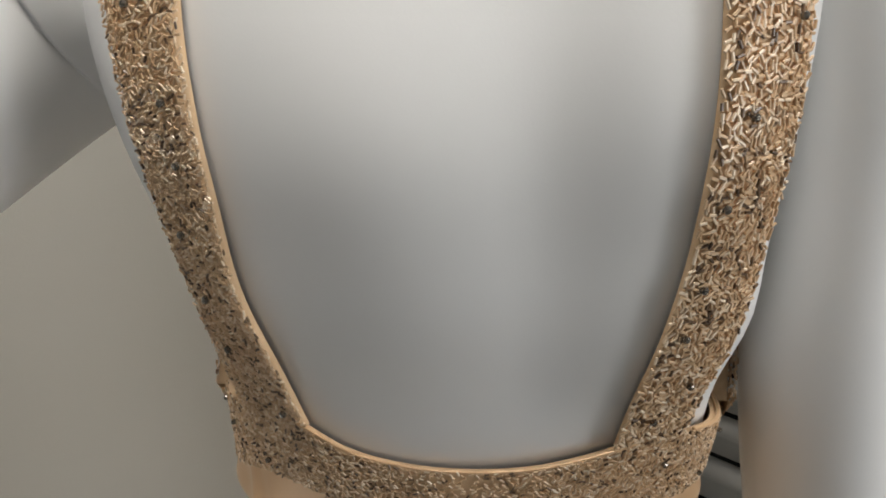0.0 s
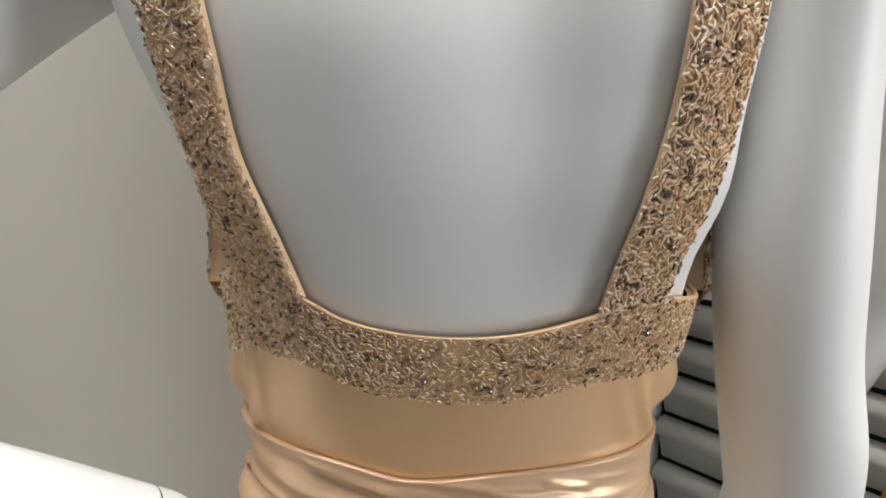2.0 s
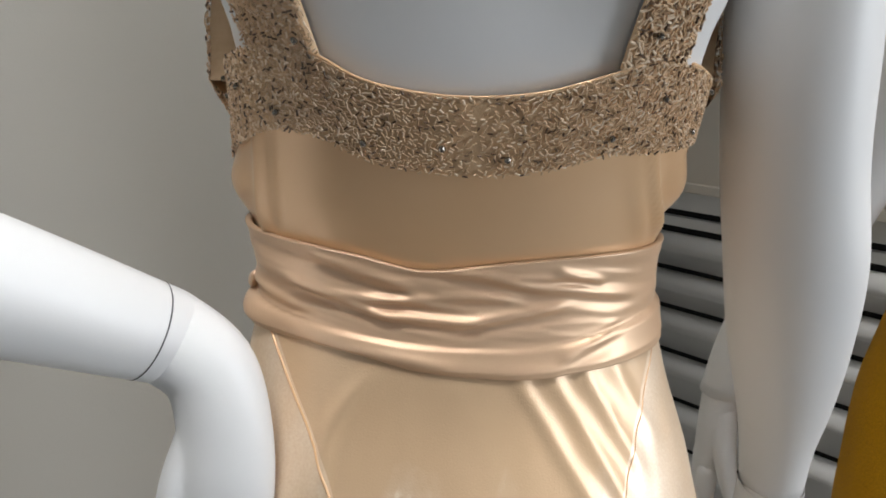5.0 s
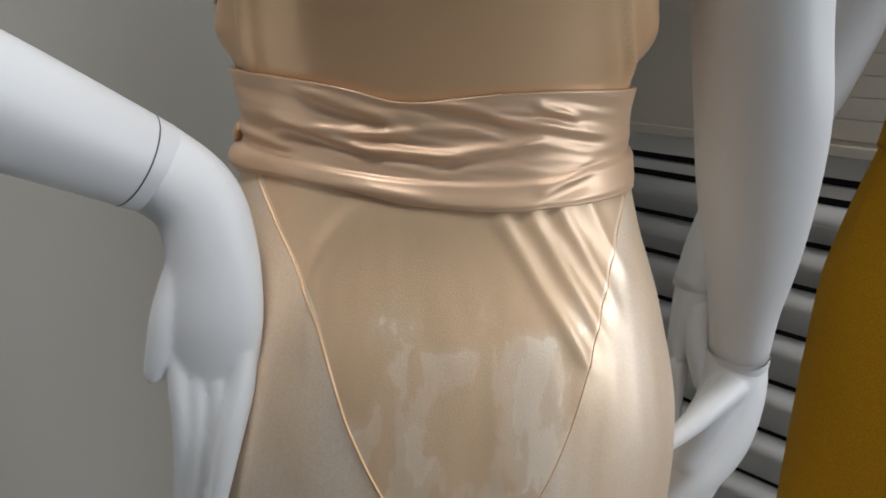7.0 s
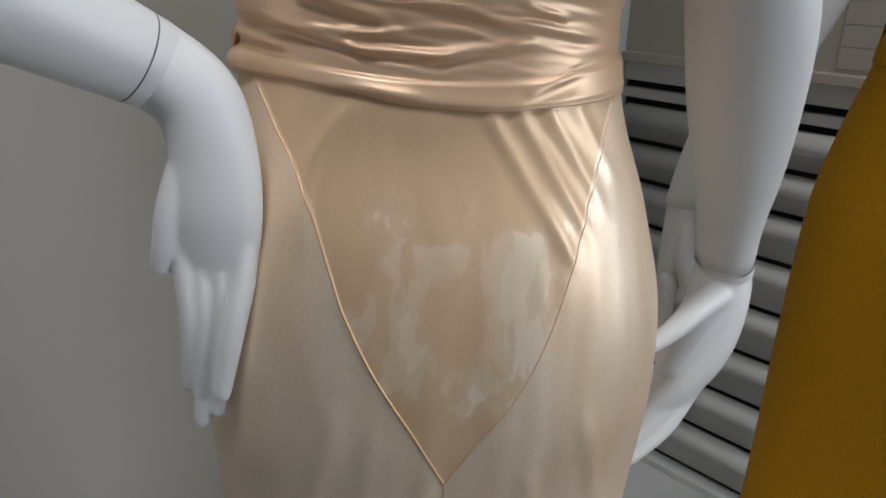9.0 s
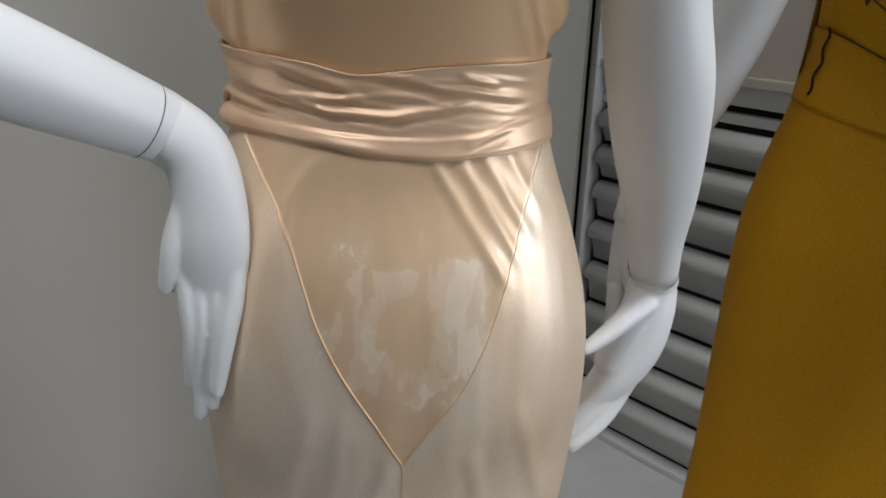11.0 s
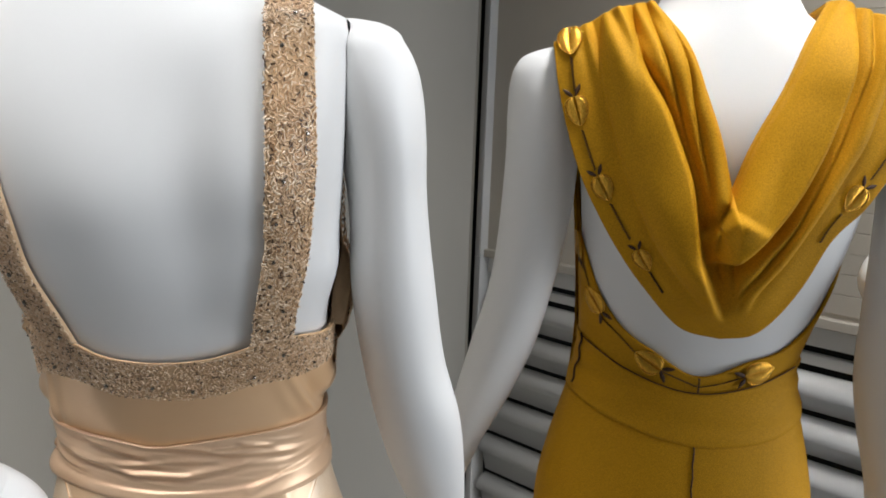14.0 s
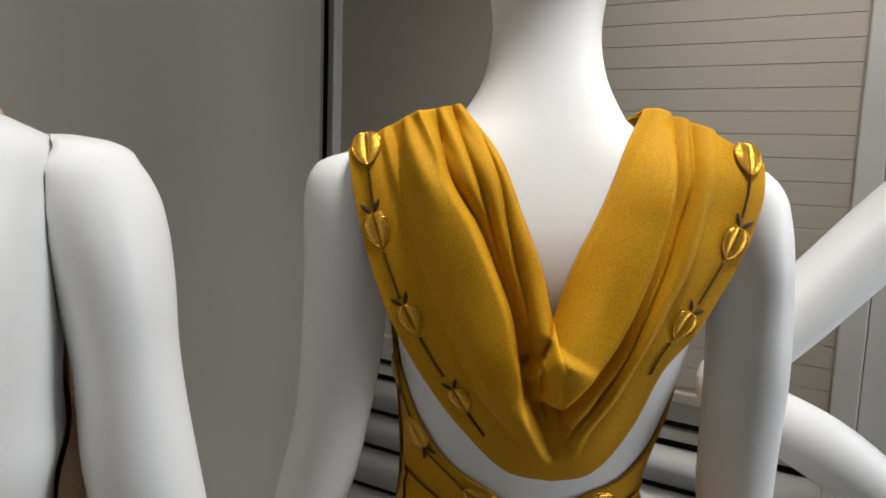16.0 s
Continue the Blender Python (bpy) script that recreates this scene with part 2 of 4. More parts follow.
def tube(bm, pts, radii, sides=14, up=(0, 0, 1), steps=6, caps=True, place=Matrix.Identity(4)):
    """A limb along a smooth line; radii: (across, along up) at each point."""
    ts = list(range(len(pts)))
    P = [Vector(p) for p in pts]
    rows = []
    n = (len(pts) - 1) * steps
    line = [Vector(curve(ts, [tuple(p) for p in P], i / steps)) for i in range(n + 1)]
    for i, p in enumerate(line):
        d = (line[min(i + 1, n)] - line[max(i - 1, 0)]).normalized()
        s = d.cross(Vector(up)).normalized()
        u = s.cross(d)
        ra, rb = curve(ts, radii, i / steps)
        rows.append([place @ (p + s * (ra * math.cos(q)) + u * (rb * math.sin(q))) for q in (2 * math.pi * k / sides for k in range(sides))])
    if caps:
        # rounded ends
        for end, row in ((0, rows[0]), (-1, rows[-1])):
            mid = sum(row, Vector()) / len(row)
            d = (place.to_3x3() @ (line[end] - line[1 if end == 0 else -2])).normalized()
            r = min((v - mid).length for v in row)
            for q in (30, 55, 75):
                ring = [mid + (v - mid) * math.cos(radians(q)) + d * r * math.sin(radians(q)) for v in row]
                if end == 0:
                    rows.insert(0, ring)
                else:
                    rows.append(ring)
    grid(bm, rows, True, caps)


# ---- the room ----
def wall_frame(origin, direction):
    d = Vector(direction).normalized()
    return Matrix.Translation(origin) @ Matrix.Rotation(math.atan2(d.y, d.x), 4, "Z")


CEIL = 3.2
bm = bmesh.new()
box(bm, (-2.6, -3.1, FLOOR - 0.1), (3.6, 3.6, FLOOR))
tagged(part("floor", bm, M_FLOOR, smooth=False), "smooth pale grey vinyl floor", "floor", kind="structure")
bm = bmesh.new()
box(bm, (-2.6, -3.1, CEIL), (3.6, 3.6, CEIL + 0.1))
tagged(part("ceiling", bm, M_ROOM, smooth=False), "plain unseen ceiling, its paint darkened to cut bounced light", "ceiling", kind="structure")
for name, lo, hi in (("wall_south", (-2.7, -3.2, FLOOR), (3.7, -3.1, CEIL)), ("wall_west", (-2.7, -3.1, FLOOR), (-2.6, 3.6, CEIL)),
                     ("wall_east", (3.6, -3.1, FLOOR), (3.7, 3.6, CEIL)), ("wall_north", (-2.7, 3.6, FLOOR), (3.7, 3.7, CEIL))):
    bm = bmesh.new()
    box(bm, lo, hi)
    tagged(part(name, bm, M_ROOM, smooth=False), "plain unseen room wall, its paint darkened to cut bounced light", "wall", kind="structure")

# grey partition, its free edge in front of the louvred wall
EDGE = Vector((0.806, 2.363, 0))
pm = wall_frame(EDGE, (-0.72, -0.70, 0))
bm = bmesh.new()
box(bm, (0.05, -0.045, FLOOR + 0.012), (3.9, 0.0, CEIL), pm, 0.012)
tagged(part("wall_partition", bm, M_WALL, smooth=False), "smooth warm grey painted partition panel", "partition", kind="structure")

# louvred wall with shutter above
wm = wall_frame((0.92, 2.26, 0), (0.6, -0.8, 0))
# backing sheet, its near-black colour puts the shade into the louvre gaps
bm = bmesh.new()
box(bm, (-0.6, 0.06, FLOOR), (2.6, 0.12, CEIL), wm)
tagged(part("wall_louvred", bm, M_DARK, smooth=False), "backing sheet coloured near-black as the shade behind louvres and shutter", "wall", kind="structure")

louvre = thing("louvre_grille", "grey enamelled louvre grille with wide horizontal blades", "grille")
LW = (-0.125, 1.47)
TOPS = [0.692, 0.560, 0.425, 0.268, 0.098, -0.075, -0.250, -0.425, -0.608]
for z, nz in zip(TOPS, TOPS[1:]):
    bm = bmesh.new()
    d = z - nz
    # a blade: flat sloping face, rounded nose below the gap
    prof = [(0.034, z + 0.0), (0.012, z - 0.004), (-0.008, z - 0.018), (-0.018, z - 0.034), (-0.018, z - 0.050), (-0.008, z - 0.062), (0.012, z - 0.068), (0.036, z - d + 0.015), (0.052, z - d + 0.015), (0.052, z - 0.008)]
    grid(bm, [[wm @ Vector((s, y, h)) for y, h in prof] for s in np.linspace(LW[0] + 0.02, LW[1], 3)], True, True)
    part("blade", bm, M_LOUVRE, louvre)
for lo, hi in (((LW[0], 0.018, 0.772), (LW[1], 0.05, 0.835)), ((LW[0], 0.022, 0.714), (LW[1], 0.05, 0.748)), ((LW[0], -0.015, -0.612), (LW[1], 0.05, FLOOR))):
    bm = bmesh.new()
    box(bm, (lo[0], lo[1], min(lo[2], hi[2])), (hi[0], hi[1], max(lo[2], hi[2])), wm, 0.004)
    part("rail", bm, M_LOUVRE, louvre, smooth=False)
for s in (LW[0] - 0.03, LW[1]):
    bm = bmesh.new()
    box(bm, (s, -0.03, FLOOR), (s + 0.03, 0.05, 0.84), wm, 0.004)
    part("stile", bm, M_LOUVRE, louvre, smooth=False)

shutter = thing("shutter_panel", "beige painted shutter panel with fine horizontal slats", "shutter")
bm = bmesh.new()
box(bm, (LW[0], 0.012, 0.86), (LW[1], 0.05, CEIL), wm)
part("plain_panel", bm, M_SHUTTER, shutter, smooth=False)
z = 0.88
while z < 2.6:
    bm = bmesh.new()
    box(bm, (0.55, 0.008, z), (LW[1] - 0.005, 0.014, z + 0.0565), wm, 0.0012)
    part("slat", bm, M_SHUTTER, shutter, smooth=False)
    z += 0.058
for s, w in ((LW[0] - 0.03, 0.03), (LW[1], 0.06)):
    bm = bmesh.new()
    box(bm, (s, -0.03, 0.84), (s + w, 0.05, CEIL), wm, 0.004)
    part("frame", bm, M_LOUVRE, shutter, smooth=False)
bm = bmesh.new()
box(bm, (LW[1] + 0.062, -0.01, FLOOR), (2.6, 0.058, CEIL), wm, 0.004)
tagged(part("wall_pier", bm, M_LOUVRE, smooth=False), "pale grey painted wall beside the shutter", "wall", kind="structure")
bm = bmesh.new()
box(bm, (LW[0], -0.012, 0.836), (LW[1], 0.05, 0.866), wm, 0.003)
part("sill", bm, M_SHUTTER, shutter, smooth=False)

# low display plinth under the figures
bm = bmesh.new()
box(bm, (-0.6, -0.12, FLOOR), (1.75, 0.95, -0.05), bevel=0.004)
tagged(part("display_plinth", bm, M_ROOM, smooth=False), "low white painted display plinth", "plinth")

# ---- figure in the beaded gown ----
def relief_a(x, y, z, s):
    """Shoulder blades and the furrow of the spine."""
    if s > 0.2:
        return 0.0
    w = smooth_step(1.20, 1.27, z) * smooth_step(1.48, 1.42, z)
    h = -0.0055 * math.exp(-((x - 0.040 - 0.10 * (z - 1.33)) / 0.028) ** 2)
    h += 0.007 * math.exp(-((x + 0.018) / 0.045) ** 2) * math.exp(-((z - 1.355) / 0.06) ** 2)
    h += 0.004 * math.exp(-((x - 0.095) / 0.03) ** 2) * math.exp(-((z - 1.36) / 0.06) ** 2)
    return 1.25 * w * h


def smooth_step(a, b, x):
    t = max(0.0, min(1.0, (x - a) / (b - a)))
    return t * t * (3 - 2 * t)


A = Form([
    (-0.05, 0.022, 0.44, 0.24, 0.20, 0.22, 0, 2.0),
    (0.40, 0.020, 0.445, 0.165, 0.125, 0.13, 2, 2.0),
    (0.65, 0.020, 0.44, 0.167, 0.105, 0.11, 2, 2.1),
    (0.75, 0.021, 0.432, 0.174, 0.102, 0.11, 2, 2.1),
    (0.83, 0.022, 0.425, 0.175, 0.110, 0.11, 2, 2.15),
    (0.90, 0.022, 0.422, 0.168, 0.110, 0.11, 2, 2.15),
    (0.97, 0.020, 0.425, 0.153, 0.104, 0.105, 1, 2.15),
    (1.04, 0.018, 0.435, 0.135, 0.085, 0.095, 0, 2.15),
    (1.10, 0.018, 0.440, 0.124, 0.078, 0.09, -1, 2.2),
    (1.15, 0.017, 0.436, 0.131, 0.090, 0.09, -2, 2.3),
    (1.20, 0.019, 0.425, 0.131, 0.100, 0.10, -3, 2.5),
    (1.24, 0.019, 0.413, 0.132, 0.107, 0.11, -4, 2.55),
    (1.28, 0.018, 0.400, 0.142, 0.114, 0.12, -5, 2.6),
    (1.32, 0.011, 0.389, 0.149, 0.114, 0.125, -6, 2.6),
    (1.36, 0.005, 0.380, 0.157, 0.112, 0.13, -7, 2.7),
    (1.43, 0.000, 0.372, 0.165, 0.098, 0.115, -7, 3.0),
    (1.48, 0.000, 0.370, 0.1655, 0.078, 0.09, -7, 3.0),
    (1.503, 0.000, 0.370, 0.1625, 0.067, 0.07, -7, 2.8),
    (1.515, 0.000, 0.372, 0.136, 0.0625, 0.06, -7, 2.4),
    (1.532, 0.000, 0.375, 0.088, 0.058, 0.058, -7, 2.1),
    (1.56, 0.000, 0.380, 0.064, 0.052, 0.056, -7, 2.0),
    (1.61, 0.000, 0.390, 0.056, 0.050, 0.055, -7, 2.0),
    (1.67, 0.000, 0.400, 0.060, 0.060, 0.065, -7, 2.0),
    (1.72, 0.000, 0.410, 0.074, 0.085, 0.09, -7, 2.0),
    (1.80, 0.000, 0.415, 0.080, 0.100, 0.10, -7, 2.0),
    (1.88, 0.000, 0.412, 0.070, 0.085, 0.085, -7, 2.0),
    (1.925, 0.000, 0.410, 0.030, 0.035, 0.035, -7, 2.0),
], relief=relief_a)


def hanging_arm(bm, sections, form, place=Matrix.Identity(4)):
    """An arm of level sections (height, x, y, half width, half depth), its joint face lying close to the torso."""
    s = sorted(sections)
    zs, v = [r[0] for r in s], [r[1:] for r in s]
    rows = []
    n = 70
    for i in range(n + 1):
        z = zs[0] + (zs[-1] - zs[0]) * (1 - (1 - i / n) ** 1.5)
        cx, cy, hw, hd = curve(zs, v, z)
        fx, fy, fw, fb, ff, tw, sq = form.level(z)
        c, w = math.cos(radians(tw)), math.sin(radians(tw))
        row = []
        for k in range(40):
            q = 2 * math.pi * k / 40
            p = Vector((cx + hw * math.cos(q), cy + hd * math.sin(q), z))
            if z > 1.30:
                side = math.copysign(1, cx)
                lx, ly = (p.x - fx) * c + (p.y - fy) * w, -(p.x - fx) * w + (p.y - fy) * c
                h = ff if ly > 0 else fb
                edge = fw * max(0.0, 1 - abs(ly / h) ** sq) ** (1 / sq) + 0.0004
                edge = max(edge, fw * 0.90)
                if side * lx < edge:
                    lx = side * edge
                p = Vector((fx + lx * c - ly * w, fy + lx * w + ly * c, z))
            row.append(place @ p)
        rows.append(row)
    grid(bm, rows, True, True)


def melt(src, into, cell):
    """The limbs of src become one closed skin, joined to into."""
    me = bpy.data.meshes.new("melt")
    src.to_mesh(me)
    src.free()
    ob = new("melt", me)
    mod = ob.modifiers.new("remesh", "REMESH")
    mod.mode, mod.voxel_size = "VOXEL", cell
    bpy.context.view_layer.update()
    done = bpy.data.meshes.new_from_object(ob.evaluated_get(bpy.context.evaluated_depsgraph_get()))
    bpy.data.objects.remove(ob)
    soft = bmesh.new()
    soft.from_mesh(done)
    for _ in range(5):
        bmesh.ops.smooth_vert(soft, verts=soft.verts, factor=0.5, use_axis_x=True, use_axis_y=True, use_axis_z=True)
    soft.to_mesh(done)
    soft.free()
    into.from_mesh(done)
    bpy.data.meshes.remove(done)
    bpy.data.meshes.remove(me)


bm = bmesh.new()
A.skin(bm, 0.0, 1.925, 150, 80, caps=True)
hanging_arm(bm, [(1.504, 0.168, 0.375, 0.008, 0.012), (1.5015, 0.172, 0.375, 0.022, 0.028), (1.497, 0.176, 0.376, 0.031, 0.036), (1.485, 0.176, 0.378, 0.042, 0.047), (1.466, 0.180, 0.380, 0.049, 0.054), (1.44, 0.188, 0.382, 0.048, 0.057),
                 (1.407, 0.197, 0.384, 0.043, 0.056), (1.35, 0.205, 0.388, 0.038, 0.05), (1.25, 0.215, 0.40, 0.042, 0.048), (1.17, 0.229, 0.415, 0.043, 0.047), (1.10, 0.248, 0.43, 0.046, 0.045),
                 (1.03, 0.265, 0.452, 0.042, 0.042), (0.97, 0.281, 0.474, 0.034, 0.036), (0.93, 0.290, 0.490, 0.028, 0.032), (0.88, 0.300, 0.506, 0.024, 0.030)], A)
tube(bm, [(0.2985, 0.5045, 0.886), (0.3005, 0.507, 0.878)], [(0.0255, 0.0315), (0.0255, 0.0315)], 28, up=(0, 1, 0), steps=2, caps=False)
# right hand, fingers towards the hip
hand = bmesh.new()
tube(hand, [(0.300, 0.507, 0.885), (0.299, 0.505, 0.845), (0.286, 0.498, 0.80), (0.262, 0.490, 0.766), (0.240, 0.487, 0.745)], [(0.024, 0.029), (0.028, 0.031), (0.030, 0.027), (0.026, 0.020), (0.020, 0.014)], 20, up=(0, 1, 0))
for o in (-0.0175, -0.006, 0.0055, 0.0165):
    across = Vector((-0.62, 0, 0.78)) * o
    base, tip = Vector((0.268, 0.490, 0.772)) + across, Vector((0.188 + abs(o - 0.003), 0.474 + 0.3 * o, 0.700)) + across * 0.7
    tube(hand, [base, (base + tip) / 2 + Vector((0.004, 0, -0.006)), tip], [(0.0105, 0.012), (0.0095, 0.0105), (0.0065, 0.007)], 12, up=(0, 1, 0))
tube(hand, [(0.292, 0.490, 0.858), (0.264, 0.468, 0.854), (0.236, 0.452, 0.842), (0.212, 0.443, 0.830)], [(0.0145, 0.015), (0.0125, 0.013), (0.010, 0.0105), (0.007, 0.008)], 12, up=(0, 1, 0))
tube(hand, [(0.290, 0.494, 0.852), (0.266, 0.484, 0.824), (0.250, 0.482, 0.790)], [(0.021, 0.018), (0.021, 0.016), (0.016, 0.012)], 14, up=(0, 1, 0))
melt(hand, bm, 0.0022)
# left arm, bent, hand on the hip; dark joints at shoulder and wrist
tube(bm, [(-0.172, 0.384, 1.430), (-0.205, 0.378, 1.406), (-0.262, 0.330, 1.338), (-0.320, 0.266, 1.262), (-0.352, 0.224, 1.214), (-0.338, 0.224, 1.202), (-0.296, 0.258, 1.176), (-0.220, 0.311, 1.125), (-0.152, 0.3585, 1.0790)],
     [(0.060, 0.058), (0.054, 0.055), (0.046, 0.046), (0.041, 0.041), (0.036, 0.035), (0.035, 0.034), (0.036, 0.036), (0.033, 0.0335), (0.0265, 0.0275)], 32, up=(0, 1, 0))
hand = bmesh.new()
tube(hand, [(-0.159, 0.3538, 1.0838), (-0.152, 0.3585, 1.0790), (-0.130, 0.357, 1.060), (-0.122, 0.352, 1.030), (-0.123, 0.348, 0.990), (-0.127, 0.349, 0.945)],
     [(0.0262, 0.0272), (0.0262, 0.0268), (0.026, 0.024), (0.0265, 0.020), (0.0285, 0.0155), (0.0245, 0.0085)], 28, up=(0, 1, 0))
for k, x0, tip, r in ((0, -0.1450, (-0.1540, 0.354, 0.866), 0.0078), (1, -0.1345, (-0.1490, 0.354, 0.836), 0.0080), (2, -0.1225, (-0.1370, 0.352, 0.846), 0.0082), (3, -0.1085, (-0.1300, 0.341, 0.865), 0.0085)):
    tip = Vector(tip)
    knuckle = Vector((x0, 0.3465 - 0.002 * (k == 3), 0.9555))
    tube(hand, [knuckle + Vector((0.003, 0.003, 0.045)), knuckle, knuckle * 0.55 + tip * 0.45 + Vector((0.003 - 0.003 * (k == 3), -0.003, 0)), tip], [(r - 0.003, r - 0.003), (r, r), (r - 0.0004, r - 0.0004), (r - 0.0026, r - 0.0026)], 16, up=(0, 1, 0))
tube(hand, [(-0.132, 0.351, 1.035), (-0.1475, 0.347, 0.998), (-0.1545, 0.346, 0.974), (-0.1605, 0.347, 0.957)], [(0.012, 0.010), (0.0105, 0.0115), (0.0090, 0.0090), (0.0065, 0.0065)], 14, up=(0, 1, 0))
melt(hand, bm, 0.0017)
skin_faces = len(bm.faces)
bm.faces.ensure_lookup_table()
tube(bm, [(-0.1610, 0.3524, 1.0850), (-0.1604, 0.3528, 1.0846)], [(0.0277, 0.0286), (0.0277, 0.0286)], 40, up=(0, 1, 0), steps=1, caps=False)
bm.faces.ensure_lookup_table()
for f in bm.faces[skin_faces:]:
    f.material_index = 1
tagged(part("mannequin", bm, M_SKIN), "matt white mannequin, one hand on its hip, in the cream gown", "mannequin", "display mannequins").data.materials.append(M_SEAM)

# gown
gown = thing("evening_gown", "champagne satin evening gown with beaded straps and sash", "dress")


def lines(knots):
    xs, zs = [k[0] for k in knots], [k[1] for k in knots]
    return lambda x: float(curve(xs, zs, max(xs[0], min(xs[-1], x))))


BAND_TOP = lines([(-0.16, 1.212), (-0.125, 1.219), (-0.096, 1.232), (-0.059, 1.229), (-0.043, 1.220), (-0.016, 1.213), (0.016, 1.211), (0.046, 1.214), (0.074, 1.222), (0.088, 1.2265), (0.117, 1.227), (0.14, 1.220), (0.19, 1.213)])
BAND_LOW = lines([(-0.16, 1.172), (-0.116, 1.176), (-0.086, 1.193), (-0.062, 1.191), (-0.039, 1.180), (-0.010, 1.174), (0.022, 1.172), (0.051, 1.175), (0.081, 1.183), (0.108, 1.183), (0.14, 1.185), (0.19, 1.180)])
SASH_TOP = lines([(-0.13, 1.131), (-0.102, 1.130), (-0.08, 1.128), (-0.047, 1.123), (-0.018, 1.116), (0.016, 1.118), (0.05, 1.121), (0.085, 1.122), (0.131, 1.121), (0.17, 1.120)])
SASH_LOW = lines([(-0.14, 1.068), (-0.118, 1.066), (-0.10, 1.068), (-0.048, 1.064), (-0.016, 1.057), (0.017, 1.054), (0.051, 1.052), (0.087, 1.053), (0.125, 1.054), (0.17, 1.057)])
SASH_FOLD = lines([(-0.14, 1.092), (-0.118, 1.086), (-0.08, 1.081), (-0.048, 1.077), (-0.016, 1.0735), (0.017, 1.071), (0.051, 1.070), (0.087, 1.072), (0.11, 1.076), (0.17, 1.085)])


def crease(x, z, ax, az, bx, bz, wide, deep):
    """A soft pull in the cloth along the line from a to b."""
    dx, dz = bx - ax, bz - az
    k = math.hypot(dx, dz)
    t = ((x - ax) * dx + (z - az) * dz) / (k * k)
    d = ((x - ax) * dz - (z - az) * dx) / k
    fade = smooth_step(-0.15, 0.1, t) * (1 - smooth_step(0.75, 1.1, t))
    return deep * fade * math.exp(-(d / wide) ** 2)


def skirt_relief(x, y, z, s):
    h = 0.0
    if s < 0.3 and z > 0.6:
        for i in range(4):
            q = 0.016 * i
            h += crease(x, z, 0.026 + q * 1.25, 1.052, 0.080 + q * 0.75, 0.955 + q * 0.9, 0.0045, 0.0024 - 0.0003 * i)
        for i in range(5):
            q = 0.013 * i
            h += crease(x, z, -0.055 - q * 0.5, 1.055 - q * 0.4, -0.095 + q * 0.1, 1.01 - q, 0.004, 0.0013)
        for ax, az, bx, bz, deep in ((-0.08, 0.86, -0.11, 0.72, 0.002), (-0.055, 0.85, -0.07, 0.73, 0.0016), (0.09, 0.84, 0.13, 0.70, 0.002), (0.05, 0.80, 0.08, 0.68, 0.002), (-0.02, 0.80, -0.05, 0.66, 0.002)):
            h += crease(x, z, ax, az, bx, bz, 0.008, deep)
        h += -0.002 * math.exp(-((x - 0.003) / 0.02) ** 2) * math.exp(-((z - 0.84) / 0.05) ** 2)
    w = smooth_step(0.7, 0.2, z)
    return h + w * 0.012 * math.sin(9 * math.atan2(y, x) + 2.0) + 0.0014 * noise.noise((x * 22, y * 22, z * 9)) + 0.0006 * noise.noise((x * 70, y * 70, z * 16))


def bodice_relief(x, y, z, s):
    h = 0.0
    x += 0.017
    if s < 0.6:
        lean = 0.1115 + 0.36 * (1.183 - z)
        for q, deep, wide in ((lean, 0.0065, 0.0035), (lean - 0.011, 0.0025, 0.006), (lean + 0.012, -0.004, 0.006), (-0.0955, 0.0055, 0.0035), (-0.084, 0.002, 0.006), (-0.106, -0.004, 0.006)):
            h += deep * math.exp(-((x - q) / wide) ** 2) * (0.5 + 0.5 * smooth_step(1.18, 1.14, z))
    puff = smooth_step(0.112, 0.135, abs(x - 0.017)) * 0.009 * math.exp(-((z - 1.155) / 0.02) ** 2)
    return (h + puff) * smooth_step(1.118, 1.14, z)


PULLS = [((-0.062, 1.122), (-0.012, 1.104), 0.0036, 0.0030), ((-0.020, 1.121), (0.058, 1.105), 0.0034, 0.0026), ((0.040, 1.108), (0.116, 1.094), 0.0036, 0.0024),
         ((-0.098, 1.108), (-0.050, 1.103), 0.006, 0.0022), ((-0.078, 1.105), (-0.022, 1.0865), 0.0034, 0.0034), ((-0.030, 1.088), (0.030, 1.0845), 0.0030, 0.0026), ((0.010, 1.0835), (0.075, 1.094), 0.0034, 0.0024),
         ((-0.056, 1.101), (0.010, 1.093), 0.0026, 0.0020), ((0.066, 1.114), (0.094, 1.105), 0.0026, 0.0018), ((0.045, 1.112), (0.085, 1.108), 0.002, 0.0014), ((0.070, 1.062), (0.108, 1.078), 0.0045, 0.0016),
         ((-0.105, 1.094), (-0.070, 1.088), 0.0035, 0.0020), ((-0.040, 1.0965), (0.000, 1.099), 0.0024, 0.0016), ((0.000, 1.100), (0.045, 1.098), 0.003, 0.0016), ((-0.050, 1.068), (0.010, 1.0610), 0.003, 0.0012)]


